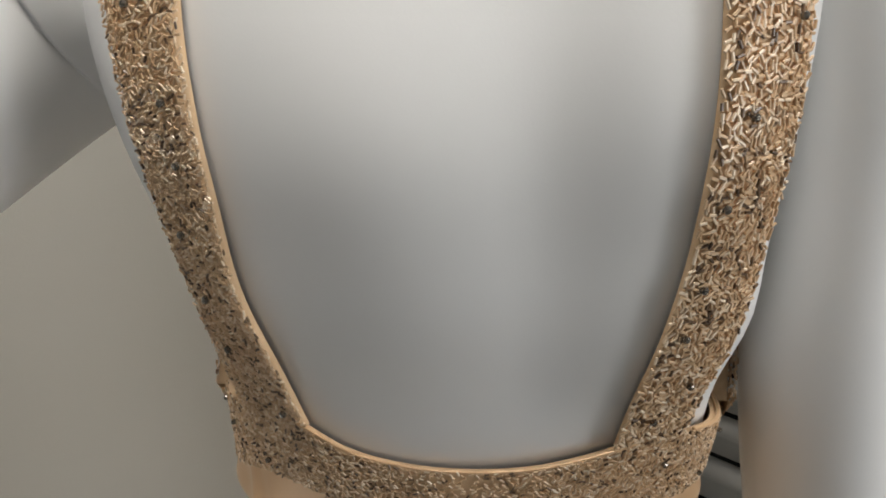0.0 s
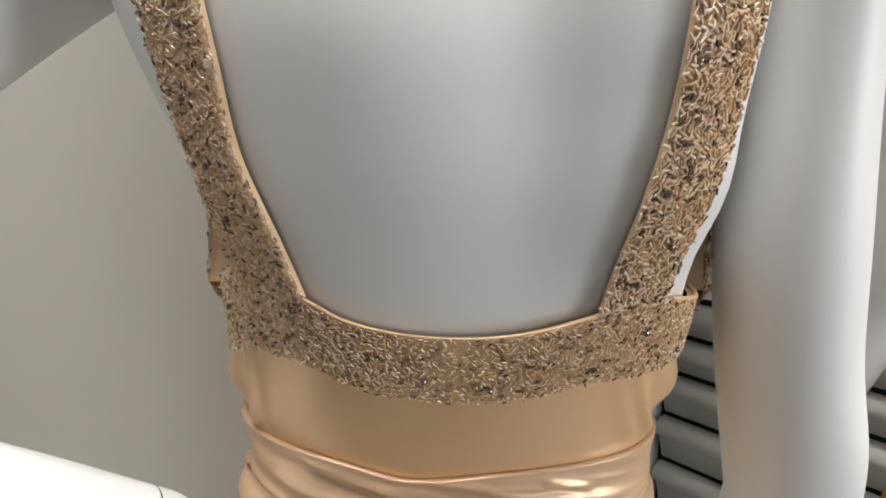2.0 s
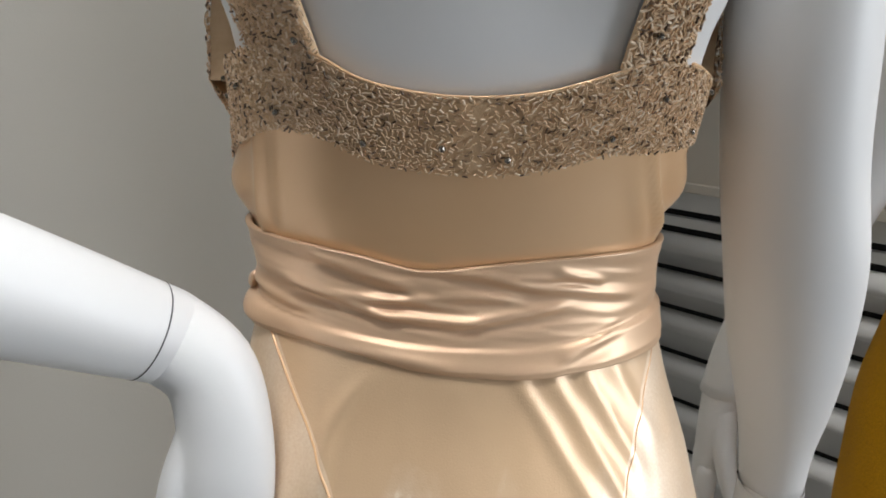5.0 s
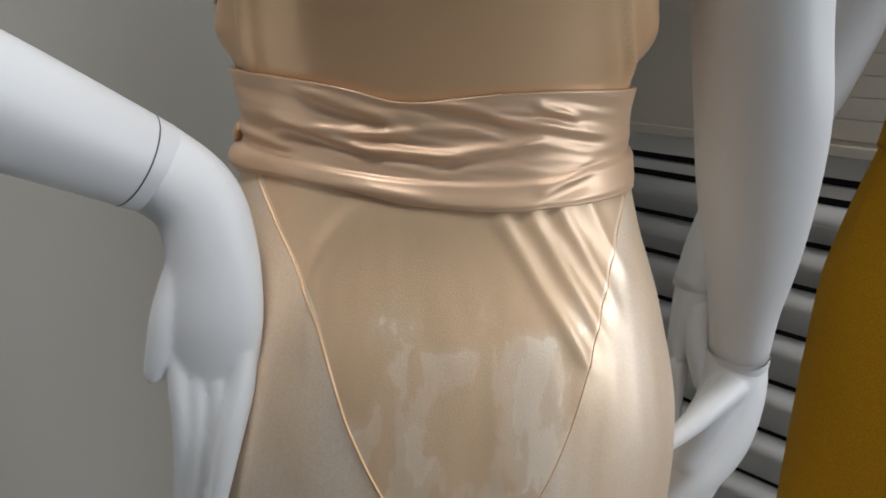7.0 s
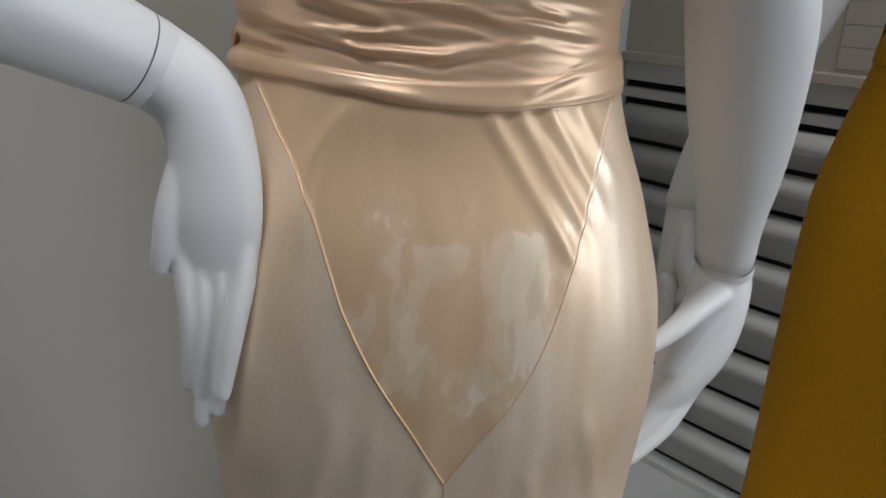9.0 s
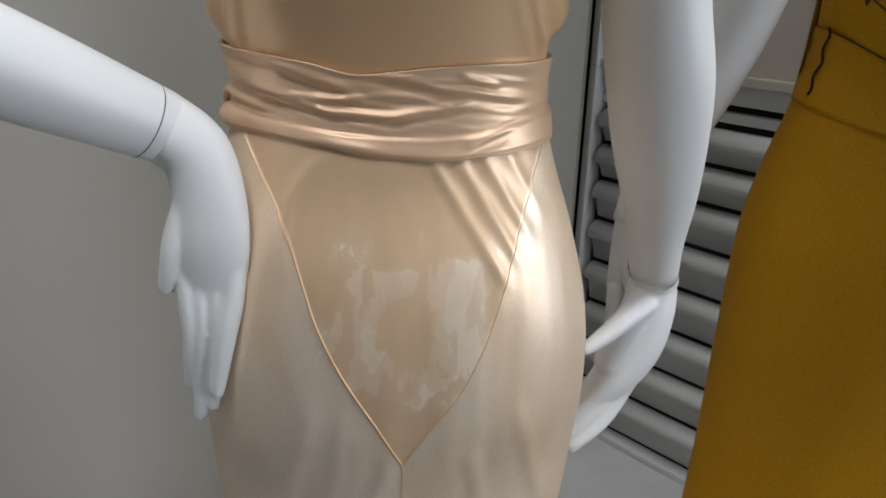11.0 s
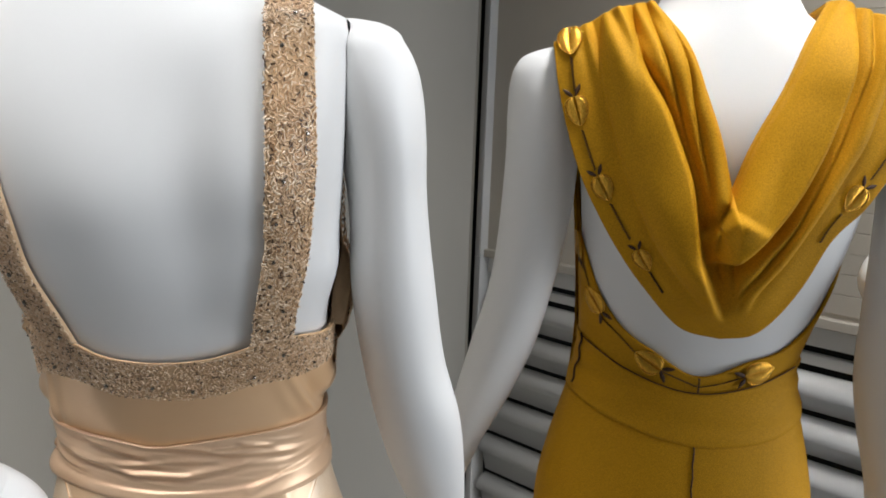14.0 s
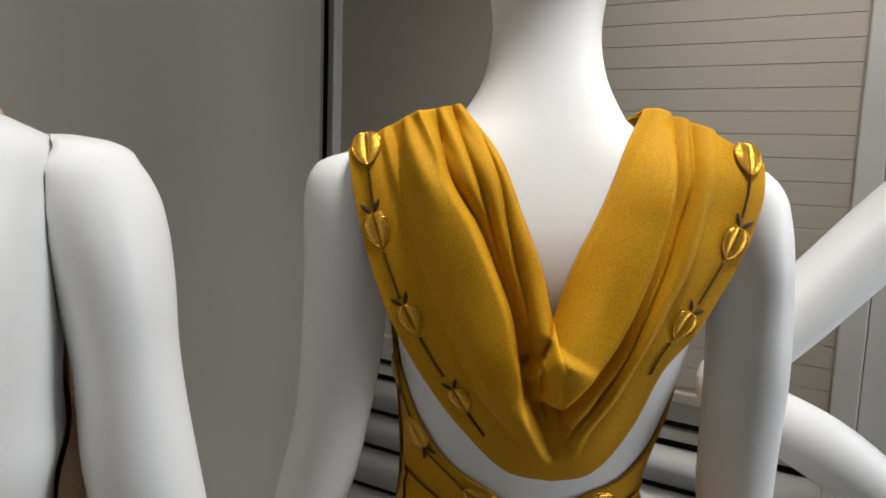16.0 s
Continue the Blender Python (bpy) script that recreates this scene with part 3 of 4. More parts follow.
def sash_relief(x, y, z, s):
    """Long pulls in the wound cloth, over one deep fold; its side is smooth."""
    x += 0.018
    lo, hi, fold = SASH_LOW(x), SASH_TOP(x), SASH_FOLD(x)
    c = (z - fold) / (hi - fold)
    wob = 0.30 * noise.noise((x * 11, y * 6, 3.1)) + 0.10 * noise.noise((x * 30, z * 40, 7.7))
    h = 0.0
    if s < 0.2:
        zz = z + 0.002 * noise.noise((x * 25, 1.3, z * 10))
        for (ax, az), (bx, bz), wide, deep in PULLS:
            h += crease(x, zz, ax, az, bx, bz, wide, deep) - crease(x, zz + 1.7 * wide, ax, az, bx, bz, wide, 0.6 * deep)
    mid = smooth_step(-0.15, -0.08, x) * smooth_step(0.15, 0.09, x)
    if c > 0:
        edge = smooth_step(0.0, 0.12, c) * smooth_step(1.0, 0.90, c)
        h = h * edge + 0.0016 * smooth_step(0.0, 0.25, c)
        h += 0.0012 * noise.noise((x * 26 + z * 50, z * 110 + x * 14, 1.7)) * edge * (0.3 + 0.7 * mid)
        h += 0.0004 * noise.noise((x * 60 + z * 100, z * 250 + x * 30, 5.0)) * edge * mid
    else:
        q = (z - lo) / (fold - lo)
        h += 0.006 * smooth_step(-0.085, -0.112, x) * math.sin(math.pi * min(1.0, 0.15 + 0.85 * q)) + 0.0022 * smooth_step(0, 0.25, q) * smooth_step(1.02, 0.80, q) + 0.0006 * math.sin(math.pi * (1.6 * q + 7 * x + wob)) + 0.0005 * noise.noise((x * 40, z * 80, 9))
    return h


def cloth(form, relief):
    return Form([(z, *v) for z, v in zip(form.z, form.v)], form.place, relief)


def ribbon(bm, form, a0, a1, n, low, top, m, off, level=1.15):
    """A strip of cloth round the form between two edge lines, its edges turned in."""
    cols = []
    for i in range(n + 1):
        a = a0 + (a1 - a0) * i / n
        x = form.at(a, level).x
        lo, hi = low(x), top(x)
        col = [form.at(a, lo, off - 0.004)]
        col += [form.at(a, lo + (hi - lo) * j / m, off) for j in range(m + 1)]
        col.append(form.at(a, hi, off - 0.004))
        cols.append(col)
    grid(bm, cols)


SEAM_L = [(-0.099, 1.072), (-0.0835, 1.039), (-0.067, 1.0067), (-0.0545, 0.965), (-0.0445, 0.930), (-0.0265, 0.888), (-0.003, 0.844), (0.0175, 0.800)]
SEAM_R = [(0.1360, 1.056), (0.1215, 1.022), (0.107, 0.984), (0.098, 0.954), (0.088, 0.922), (0.0755, 0.893), (0.0625, 0.868), (0.038, 0.832), (0.0185, 0.800)]
SEAM_LOW = [(0.018, 0.80), (0.018, 0.70), (0.016, 0.45), (0.016, 0.2)]


def SEAM_AT(knots, z):
    """The seam's x at height z."""
    up = knots[::-1]
    return float(curve([k[1] for k in up], [k[0] for k in up], z))


bm = bmesh.new()
cloth(A, skirt_relief).skin(bm, 0.0, 1.075, 300, 400, off=0.004)
panel = bm.verts.layers.float.new("panel")
for v in bm.verts:
    x, y, z = v.co
    v[panel] = -0.02 if y > 0.44 else max(-0.02, min(0.02, min(x - SEAM_AT(SEAM_L, z), SEAM_AT(SEAM_R, z) - x, (z - 0.796) * 0.6)))
skirt = part("skirt", bm, M_SKIRT, gown, "satin skirt with pale water marks and curved seams")
bm = bmesh.new()
cloth(A, bodice_relief).skin(bm, 1.07, 1.205, 40, 220, off=0.0035)
part("bodice", bm, M_SATIN, gown, "plain satin bodice panel")
bm = bmesh.new()
ribbon(bm, cloth(A, sash_relief), -math.pi * 1.25, math.pi * 0.25, 300, SASH_LOW, SASH_TOP, 70, 0.0065)
part("sash", bm, M_SASH, gown, "folded satin sash wound round the waist")
bm = bmesh.new()
tube(bm, [A.at(radians(q), z, 0.0095) for q, z in ((-172, 1.093), (-180, 1.086), (-187, 1.076))], [(0.002, 0.004), (0.0045, 0.006), (0.002, 0.004)], 12, up=(0, 1, 0))
part("sash_knot", bm, M_SASH, gown)
bm = bmesh.new()
ribbon(bm, A, -math.pi * 1.12, math.pi * 0.12, 150, BAND_LOW, BAND_TOP, 10, 0.0065, 1.20)
band = part("band", bm, M_NET, gown, "clear bead embroidered band")


# curved seams of the skirt, and the piping along the bare back
def seam(form, knots, radius, off, n=60):
    ts = list(range(len(knots)))
    return [form.back(*curve(ts, knots, (len(knots) - 1) * i / n), off) for i in range(n + 1)], radius


for knots, r in ((SEAM_L, 0.0009), (SEAM_R, 0.00045), (SEAM_LOW, 0.0004)):
    pts, _ = seam(cloth(A, skirt_relief), knots, r, 0.0042)
    bm = bmesh.new()
    tube(bm, pts, [(r, r)] * len(pts), 6, up=(0, 1, 0), steps=1)
    part("seam", bm, M_SATIN, skirt)
bm = bmesh.new()
pts = [A.back(x, BAND_TOP(x) + 0.0004, 0.0068) for x in np.linspace(-0.062, 0.088, 40)]
tube(bm, pts, [(0.0008, 0.0008)] * len(pts), 8, up=(0, 1, 0), steps=1)
part("piping", bm, M_SATIN, gown)
bm = bmesh.new()
pts = [A.at(A.angle(0.118, 1.22) * (1 - q) + 0.25 * q, BAND_TOP(A.at(A.angle(0.118, 1.22) * (1 - q) + 0.25 * q, 1.2).x) + 0.0008, 0.0065) for q in np.linspace(0, 1, 24)]
tube(bm, pts, [(0.0012, 0.0012)] * len(pts), 8, up=(0, 1, 0), steps=1)
part("piping", bm, M_SATIN, gown)

# straps: inner and outer edge, from the band over the shoulder
STRAP = {
    "left": ([(-0.060, 1.229), (-0.071, 1.265), (-0.083, 1.301), (-0.088, 1.340), (-0.093, 1.372), (-0.098, 1.413), (-0.100, 1.46), (-0.097, 1.50)],
             [(-0.093, 1.232), (-0.1, 1.262), (-0.106, 1.295), (-0.113, 1.325), (-0.119, 1.356), (-0.123, 1.378), (-0.129, 1.414), (-0.132, 1.46), (-0.131, 1.50)]),
    "right": ([(0.080, 1.225), (0.084, 1.253), (0.089, 1.285), (0.0925, 1.315), (0.0935, 1.348), (0.0955, 1.39), (0.0965, 1.43), (0.0975, 1.48), (0.098, 1.505)],
              [(0.1125, 1.227), (0.1155, 1.254), (0.1215, 1.286), (0.1255, 1.316), (0.129, 1.355), (0.1315, 1.39), (0.132, 1.43), (0.132, 1.48), (0.132, 1.503)]),
}


def strap_at(side, t, w, off):
    """t: 0 at the band, 1 on top of the shoulder, on to 1.3 in front; w: 0 at the inner edge, 1 at the outer."""
    inner, outer = STRAP[side]
    q = min(t, 1.0)
    a = curve(np.linspace(0, 1, len(inner)), inner, q)
    b = curve(np.linspace(0, 1, len(outer)), outer, q)
    x, z = a * (1 - w) + b * w
    if t <= 1:
        return A.back(x, z, off)
    p = A.back(x, z, off)
    k = (t - 1) / 0.3
    return p + Vector((0, 0.085 * k, 0.017 * math.sin(k * math.pi * 0.8)))


straps = {}
for side in STRAP:
    bm = bmesh.new()
    grid(bm, [[strap_at(side, 1.3 * i / 70, -0.01, 0.002)] + [strap_at(side, 1.3 * i / 70, w, 0.006) for w in np.linspace(0, 1, 7)] + [strap_at(side, 1.3 * i / 70, 1.01, 0.002)] for i in range(71)])
    straps[side] = part("strap", bm, M_NET, gown, "clear bead embroidered shoulder strap")

# front of the bodice, its beaded edge in sight under the arms
bm = bmesh.new()


def front_top(a):
    d = math.degrees(a)
    e = min(d, 180 - d)
    return 1.215 + 0.165 * smooth_step(-6, 34, e)


def front_puff(a, z):
    """The edge of the front stands off the side of the body."""
    return 0.017 * smooth_step(0.45, 0.9, abs(math.cos(a))) * math.sin(math.pi * max(0.0, min(1.0, (z - 1.195) / 0.10)))


cols = []
for i in range(81):
    a = radians(-5 + 190 * i / 80)
    hi = front_top(a)
    cols.append([A.at(a, 1.165, 0.006)] + [A.at(a, 1.165 + (hi - 1.165) * j / 20, 0.007 + front_puff(a, 1.165 + (hi - 1.165) * j / 20) + 0.003 * math.sin(j * 0.5 + i * 0.2)) for j in range(21)] + [A.at(a, hi, 0.004)])
grid(bm, cols)
front = part("front_bodice", bm, M_NET, gown, "beaded front of the bodice rising under the arm")


# beads, sewn in winding chains
def bead_mesh(bm, p, d, n, length, r):
    """A short six-sided tube."""
    s = d.cross(n).normalized()
    ends = []
    for k, rr in ((-0.5, r), (0.5, r)):
        ends.append([bm.verts.new(p + d * (length * k) + (s * math.cos(q) + n * math.sin(q)) * rr) for q in (math.pi / 3 * i for i in range(6))])
    for i in range(6):
        j = (i + 1) % 6
        bm.faces.new((ends[0][i], ends[0][j], ends[1][j], ends[1][i]))
    bm.faces.new(ends[0][::-1])
    bm.faces.new(ends[1])


def chains(rng, length, width, gap, step, total, wild=0.0):
    """Bead places (along, across, heading) on a strip, in wandering chains that keep clear of each other."""
    cells, out = {}, []
    near = lambda u, v: any((u - a) ** 2 + (v - b) ** 2 < gap * gap for i in (-1, 0, 1) for j in (-1, 0, 1) for a, b in cells.get((int(u / gap) + i, int(v / gap) + j), ()))
    tries = 0
    while len(out) < total and tries < total * 12:
        tries += 1
        u, v = rng.uniform(0, length), rng.uniform(0, width)
        if near(u, v):
            continue
        h = rng.uniform(0, 6.28)
        bend = rng.choice((-1, 1)) * rng.uniform(0.5, 1.0)
        for k in range(rng.randint(4, 12)):
            if not (0 <= u <= length and 0 <= v <= width) or near(u, v):
                break
            out.append((u, v, h))
            cells.setdefault((int(u / gap), int(v / gap)), []).append((u, v))
            if rng.random() < 0.35:
                bend = -bend
            h += bend + rng.uniform(-wild, wild)
            u, v = u + step * math.cos(h), v + step * math.sin(h)
    return out


BEAD = bmesh.new()
bead_mesh(BEAD, Vector((0, 0, 0)), Vector((1, 0, 0)), Vector((0, 0, 1)), 0.0033, 0.00072)
bmesh.ops.scale(BEAD, vec=(K, K, K), verts=BEAD.verts)
BEAD_DATA = bpy.data.meshes.new("bead")
BEAD.to_mesh(BEAD_DATA)
BEAD.free()
BEAD_DATA.materials.append(M_BEAD_ONE)


def sew(owner, place, length, width, seed, total, singles=0, stones=8, size=1.0, wild=0.0):
    """Beads over a strip; place(u, v, off) gives its points. The first few are objects of their own."""
    rng = random.Random(seed)
    rest = bmesh.new()
    sets = chains(rng, length, width, 0.00205 * size, 0.0032 * size, total, wild)
    for i, (u, v, h) in enumerate(sets):
        e = 0.0012
        p = place(u, v, 0.0010)
        q = place(min(length, u + e * math.cos(h)), min(width, max(0, v + e * math.sin(h))), 0.0010)
        if (q - p).length < 1e-6:
            continue
        du, dv = place(min(length, u + e), v, 0) - place(max(0, u - e), v, 0), place(u, min(width, v + e), 0) - place(u, max(0, v - e), 0)
        n = du.cross(dv).normalized()
        if n.y > 0:
            n = -n
        d = ((q - p).normalized() + n * rng.uniform(-0.12, 0.12)).normalized()
        p = p + n * rng.uniform(-0.0003, 0.0004)
        if singles > 0 and 0.4 * length < u < 0.75 * length:
            singles -= 1
            e2 = n.cross(d).normalized()
            one = new("bead", BEAD_DATA)
            m = Matrix((d, e2, d.cross(e2))).transposed().to_4x4()
            one.matrix_world = Matrix.Translation(PLAN @ p) @ m @ Matrix.Scale(size, 4)
            one.parent = owner
        else:
            bead_mesh(rest, p, d, n, 0.0033 * size * rng.uniform(0.8, 1.1), 0.00064 * size)
    tagged(part("bead_embroidery", rest, M_BEAD, owner, smooth=False), kind="stuff")
    for i in range(stones):
        u, v = length * (i + rng.uniform(0.2, 0.8)) / stones, width * rng.choice((0.22, 0.35, 0.62, 0.8))
        p = place(u, v, 0.003)
        du, dv = (place(min(length, u + 0.001), v, 0) - place(u, v, 0)).normalized(), (place(u, v + 0.001, 0) - place(u, v, 0)).normalized()
        n = du.cross(dv).normalized()
        n = -n if n.y > 0 else n
        bm = bmesh.new()
        rings = [[p + (du * math.cos(q) + dv * math.sin(q)) * r + n * h for q in (math.pi / 4 * k + 0.4 for k in range(8))] for r, h in ((0.0017, -0.001), (0.0017, 0.0004), (0.0009, 0.0011))]
        grid(bm, rings, True, True)
        part("rhinestone", bm, M_STONE, owner, smooth=False)


sew(straps["left"], lambda u, v, o: strap_at("left", min(1.0, u / 0.30), v / 0.036 * 1.08 - 0.06, 0.006 + o), 0.30, 0.036, 3, 5200, stones=9, size=0.78, wild=1.6)
sew(straps["right"], lambda u, v, o: strap_at("right", min(1.15, u / 0.29), v / 0.041 * 1.05 - 0.06, 0.006 + o), 0.33, 0.041, 4, 6000, 150, stones=11)


def band_at(u, v, o):
    a = -math.pi * 1.10 + u / 0.42 * math.pi * 1.20
    x = A.at(a, 1.20).x
    lo, hi = BAND_LOW(x) - 0.001, BAND_TOP(x)
    return A.at(a, lo + (hi - lo) * v / 0.042, 0.0065 + o)


sew(band, band_at, 0.42, 0.042, 5, 8600, 150, stones=14, size=0.76, wild=1.6)


def front_at(side):
    def at(u, v, o):
        d = -4 + 56 * v / 0.09
        a = radians(d if side > 0 else 180 - d)
        return A.at(a, 1.17 + (front_top(a) - 1.17) * u / 0.15, 0.009 + front_puff(a, 1.17 + (front_top(a) - 1.17) * u / 0.15) + o)
    return at


sew(front, front_at(1), 0.15, 0.09, 6, 2200, stones=3)
sew(front, front_at(-1), 0.15, 0.09, 7, 2200, stones=3)

# ---- figure in the mustard dress ----
BP = Matrix.Translation((0.65, 0.58, 0)) @ Matrix.Rotation(radians(-20), 4, "Z")
B = Form([
    (-0.05, 0, 0, 0.26, 0.22, 0.22, 0, 2.0),
    (0.40, 0, 0, 0.205, 0.145, 0.14, 0, 2.0),
    (0.65, 0, 0, 0.195, 0.128, 0.12, 0, 2.1),
    (0.80, 0, 0, 0.192, 0.132, 0.12, 0, 2.15),
    (0.90, 0, 0, 0.186, 0.130, 0.12, 0, 2.15),
    (0.97, 0, 0, 0.172, 0.116, 0.11, 0, 2.15),
    (1.05, 0, 0, 0.151, 0.098, 0.10, 0, 2.15),
    (1.10, 0, -0.002, 0.141, 0.090, 0.10, 0, 2.15),
    (1.15, 0.004, -0.008, 0.146, 0.094, 0.10, 0, 2.2),
    (1.20, 0.006, -0.022, 0.152, 0.102, 0.11, 0, 2.3),
    (1.28, 0.004, -0.058, 0.158, 0.116, 0.12, 0, 2.5),
    (1.36, 0, -0.090, 0.163, 0.113, 0.13, 0, 2.7),
    (1.43, -0.004, -0.108, 0.170, 0.096, 0.115, 0, 3.0),
    (1.475, -0.008, -0.118, 0.170, 0.074, 0.09, 0, 3.0),
    (1.497, -0.010, -0.122, 0.158, 0.0635, 0.07, 0, 2.8),
    (1.512, -0.012, -0.122, 0.128, 0.059, 0.06, 0, 2.4),
    (1.530, -0.013, -0.120, 0.094, 0.0555, 0.058, 0, 2.1),
    (1.56, -0.012, -0.115, 0.071, 0.052, 0.056, 0, 2.0),
    (1.61, -0.012, -0.107, 0.056, 0.050, 0.054, 0, 2.0),
    (1.66, -0.012, -0.100, 0.059, 0.055, 0.060, 0, 2.0),
    (1.72, -0.014, -0.090, 0.080, 0.085, 0.09, 0, 2.0),
    (1.80, -0.014, -0.085, 0.084, 0.100, 0.10, 0, 2.0),
    (1.88, -0.014, -0.088, 0.072, 0.085, 0.085, 0, 2.0),
    (1.925, -0.014, -0.090, 0.030, 0.035, 0.035, 0, 2.0),
], BP)
bm = bmesh.new()
B.skin(bm, 0.0, 1.925, 150, 80, caps=True)
hanging_arm(bm, [(1.500, -0.19, -0.125, 0.010, 0.012), (1.497, -0.194, -0.125, 0.020, 0.026), (1.490, -0.198, -0.125, 0.036, 0.038), (1.478, -0.202, -0.124, 0.044, 0.047), (1.460, -0.205, -0.122, 0.047, 0.053), (1.43, -0.208, -0.118, 0.046, 0.056),
                 (1.38, -0.210, -0.112, 0.044, 0.054), (1.33, -0.212, -0.105, 0.044, 0.05), (1.20, -0.228, -0.07, 0.042, 0.046), (1.10, -0.252, -0.035, 0.044, 0.045),
                 (1.02, -0.278, -0.02, 0.039, 0.040), (0.94, -0.308, -0.01, 0.031, 0.034), (0.88, -0.325, -0.005, 0.025, 0.029)], B, BP)
hanging_arm(bm, [(1.500, 0.180, -0.125, 0.010, 0.012), (1.496, 0.185, -0.125, 0.022, 0.026), (1.487, 0.188, -0.125, 0.034, 0.038), (1.470, 0.194, -0.123, 0.043, 0.047), (1.445, 0.201, -0.120, 0.045, 0.053), (1.40, 0.212, -0.115, 0.043, 0.056),
                 (1.35, 0.221, -0.108, 0.042, 0.052), (1.28, 0.229, -0.098, 0.043, 0.05), (1.18, 0.241, -0.07, 0.043, 0.046), (1.10, 0.255, -0.040, 0.043, 0.045),
                 (1.02, 0.272, -0.02, 0.039, 0.040), (0.94, 0.288, -0.01, 0.031, 0.034), (0.88, 0.296, -0.005, 0.025, 0.029)], B, BP)
tube(bm, [(-0.325, -0.005, 0.885), (-0.332, -0.004, 0.83), (-0.336, -0.004, 0.78)], [(0.022, 0.028), (0.017, 0.034), (0.013, 0.033)], up=(0, 1, 0), place=BP)
for d, l in ((-0.027, 0.675), (-0.009, 0.655), (0.009, 0.655), (0.026, 0.68)):
    tube(bm, [(-0.336, d - 0.004, 0.79), (-0.336, d - 0.006, (0.785 + l) / 2), (-0.326, d - 0.008, l)], [(0.0115, 0.012), (0.009, 0.009), (0.006, 0.006)], 10, up=(0, 1, 0), place=BP)
tube(bm, [(-0.325, -0.020, 0.86), (-0.320, -0.040, 0.815), (-0.312, -0.046, 0.775)], [(0.015, 0.016), (0.012, 0.012), (0.007, 0.008)], 10, up=(0, 1, 0), place=BP)
tube(bm, [(0.296, -0.005, 0.885), (0.302, -0.004, 0.83), (0.304, -0.004, 0.78)], [(0.022, 0.028), (0.017, 0.034), (0.013, 0.033)], up=(0, 1, 0), place=BP)
for d, l in ((-0.027, 0.675), (-0.009, 0.655), (0.009, 0.655), (0.026, 0.68)):
    tube(bm, [(0.304, d - 0.004, 0.79), (0.304, d - 0.006, (0.785 + l) / 2), (0.296, d - 0.008, l)], [(0.0115, 0.012), (0.009, 0.009), (0.006, 0.006)], 10, up=(0, 1, 0), place=BP)
tagged(part("mannequin", bm, M_SKIN), "matt white mannequin with hanging arms in the mustard dress", "mannequin", "display mannequins")

dress = thing("mustard_dress", "mustard crepe dress with open back, cowl drape and gold embroidery", "dress")
CUT = lines([(-0.20, 1.40), (-0.166, 1.36), (-0.158, 1.294), (-0.147, 1.258), (-0.125, 1.200), (-0.102, 1.165), (-0.050, 1.127), (0.0, 1.1005), (0.01, 1.1005), (0.06, 1.122), (0.117, 1.149), (0.14, 1.18), (0.158, 1.24), (0.168, 1.34), (0.20, 1.40)])
BELT_TOP = lines([(-0.18, 1.134), (-0.145, 1.128), (-0.083, 1.099), (0.001, 1.079), (0.069, 1.090), (0.125, 1.109), (0.18, 1.116)])
BELT_LOW = lines([(-0.18, 1.052), (-0.149, 1.046), (-0.077, 1.028), (0.007, 1.011), (0.077, 1.018), (0.137, 1.033), (0.18, 1.040)])


def wrap(bm, form, a0, a1, n, low, top, m, off):
    """A strip round the form whose edges are lines over the figure's own width."""
    inv = BP.inverted()
    cols = []
    for i in range(n + 1):
        a = a0 + (a1 - a0) * i / n
        x = (inv @ form.at(a, 1.12)).x
        for _ in range(2):
            x = (inv @ form.at(a, min(top(x), 1.36))).x
        lo, hi = low(x), top(x)
        if math.sin(a) > 0.15:
            hi = 1.40
        cols.append([form.at(a, lo, off - 0.004)] + [form.at(a, lo + (hi - lo) * j / m, off) for j in range(m + 1)] + [form.at(a, hi, off - 0.004)])
    grid(bm, cols)


def skirt_b_relief(x, y, z, s):
    h = 0.0011 * noise.noise((x * 18, y * 18, z * 8)) + 0.0004 * noise.noise((x * 60, y * 60, z * 25))
    if s < 0.2 and z > 0.5:
        for ax, az, bx, bz in ((0.01, 0.87, -0.09, 0.72), (0.01, 0.87, 0.08, 0.70), (-0.08, 1.03, -0.13, 0.97), (0.0, 0.86, -0.01, 0.70)):
            h += crease(x, z, ax, az, bx, bz, 0.005, -0.0012)
    return h + smooth_step(0.7, 0.2, z) * 0.012 * math.sin(8 * math.atan2(y, x))


def belt_relief(x, y, z, s):
    return 0.0011 * math.sin(z * 210 + 8 * x + 2 * noise.noise((x * 12, z * 20, 2)))


bm = bmesh.new()
cloth(B, skirt_b_relief).skin(bm, 0.0, 1.06, 150, 180, off=0.004)
skirt_b = part("skirt", bm, M_MUSTARD, dress)
bm = bmesh.new()
wrap(bm, cloth(B, belt_relief), -math.pi * 1.45, math.pi * 0.45, 200, BELT_LOW, BELT_TOP, 16, 0.0075)
belt = part("waistband", bm, M_MUSTARD, dress)
bm = bmesh.new()
wrap(bm, B, -math.pi * 1.45, math.pi * 0.45, 200, lambda x: BELT_TOP(x) - 0.004, CUT, 16, 0.0055)
yoke = part("yoke", bm, M_MUSTARD, dress, "embroidered lower bodice band under the open back")
# waist tucks and side fastening
bm = bmesh.new()
pts = [B.back(x, BELT_TOP(x) + 0.0006, 0.0085) for x in np.linspace(-0.135, 0.125, 60)]
tube(bm, pts, [(0.0008, 0.0008)] * len(pts), 6, up=(0, 1, 0), steps=1)
part("waist_seam", bm, M_BROWN, dress)
bm = bmesh.new()
pts = [B.back(0.004 + 0.0006 * math.sin(i * 1.3), 1.010 - 0.006 * i, 0.0046) for i in range(20)] + [B.back(0.004 + 0.0012 * i, 0.89 - 0.005 * i, 0.0046) for i in range(6)]
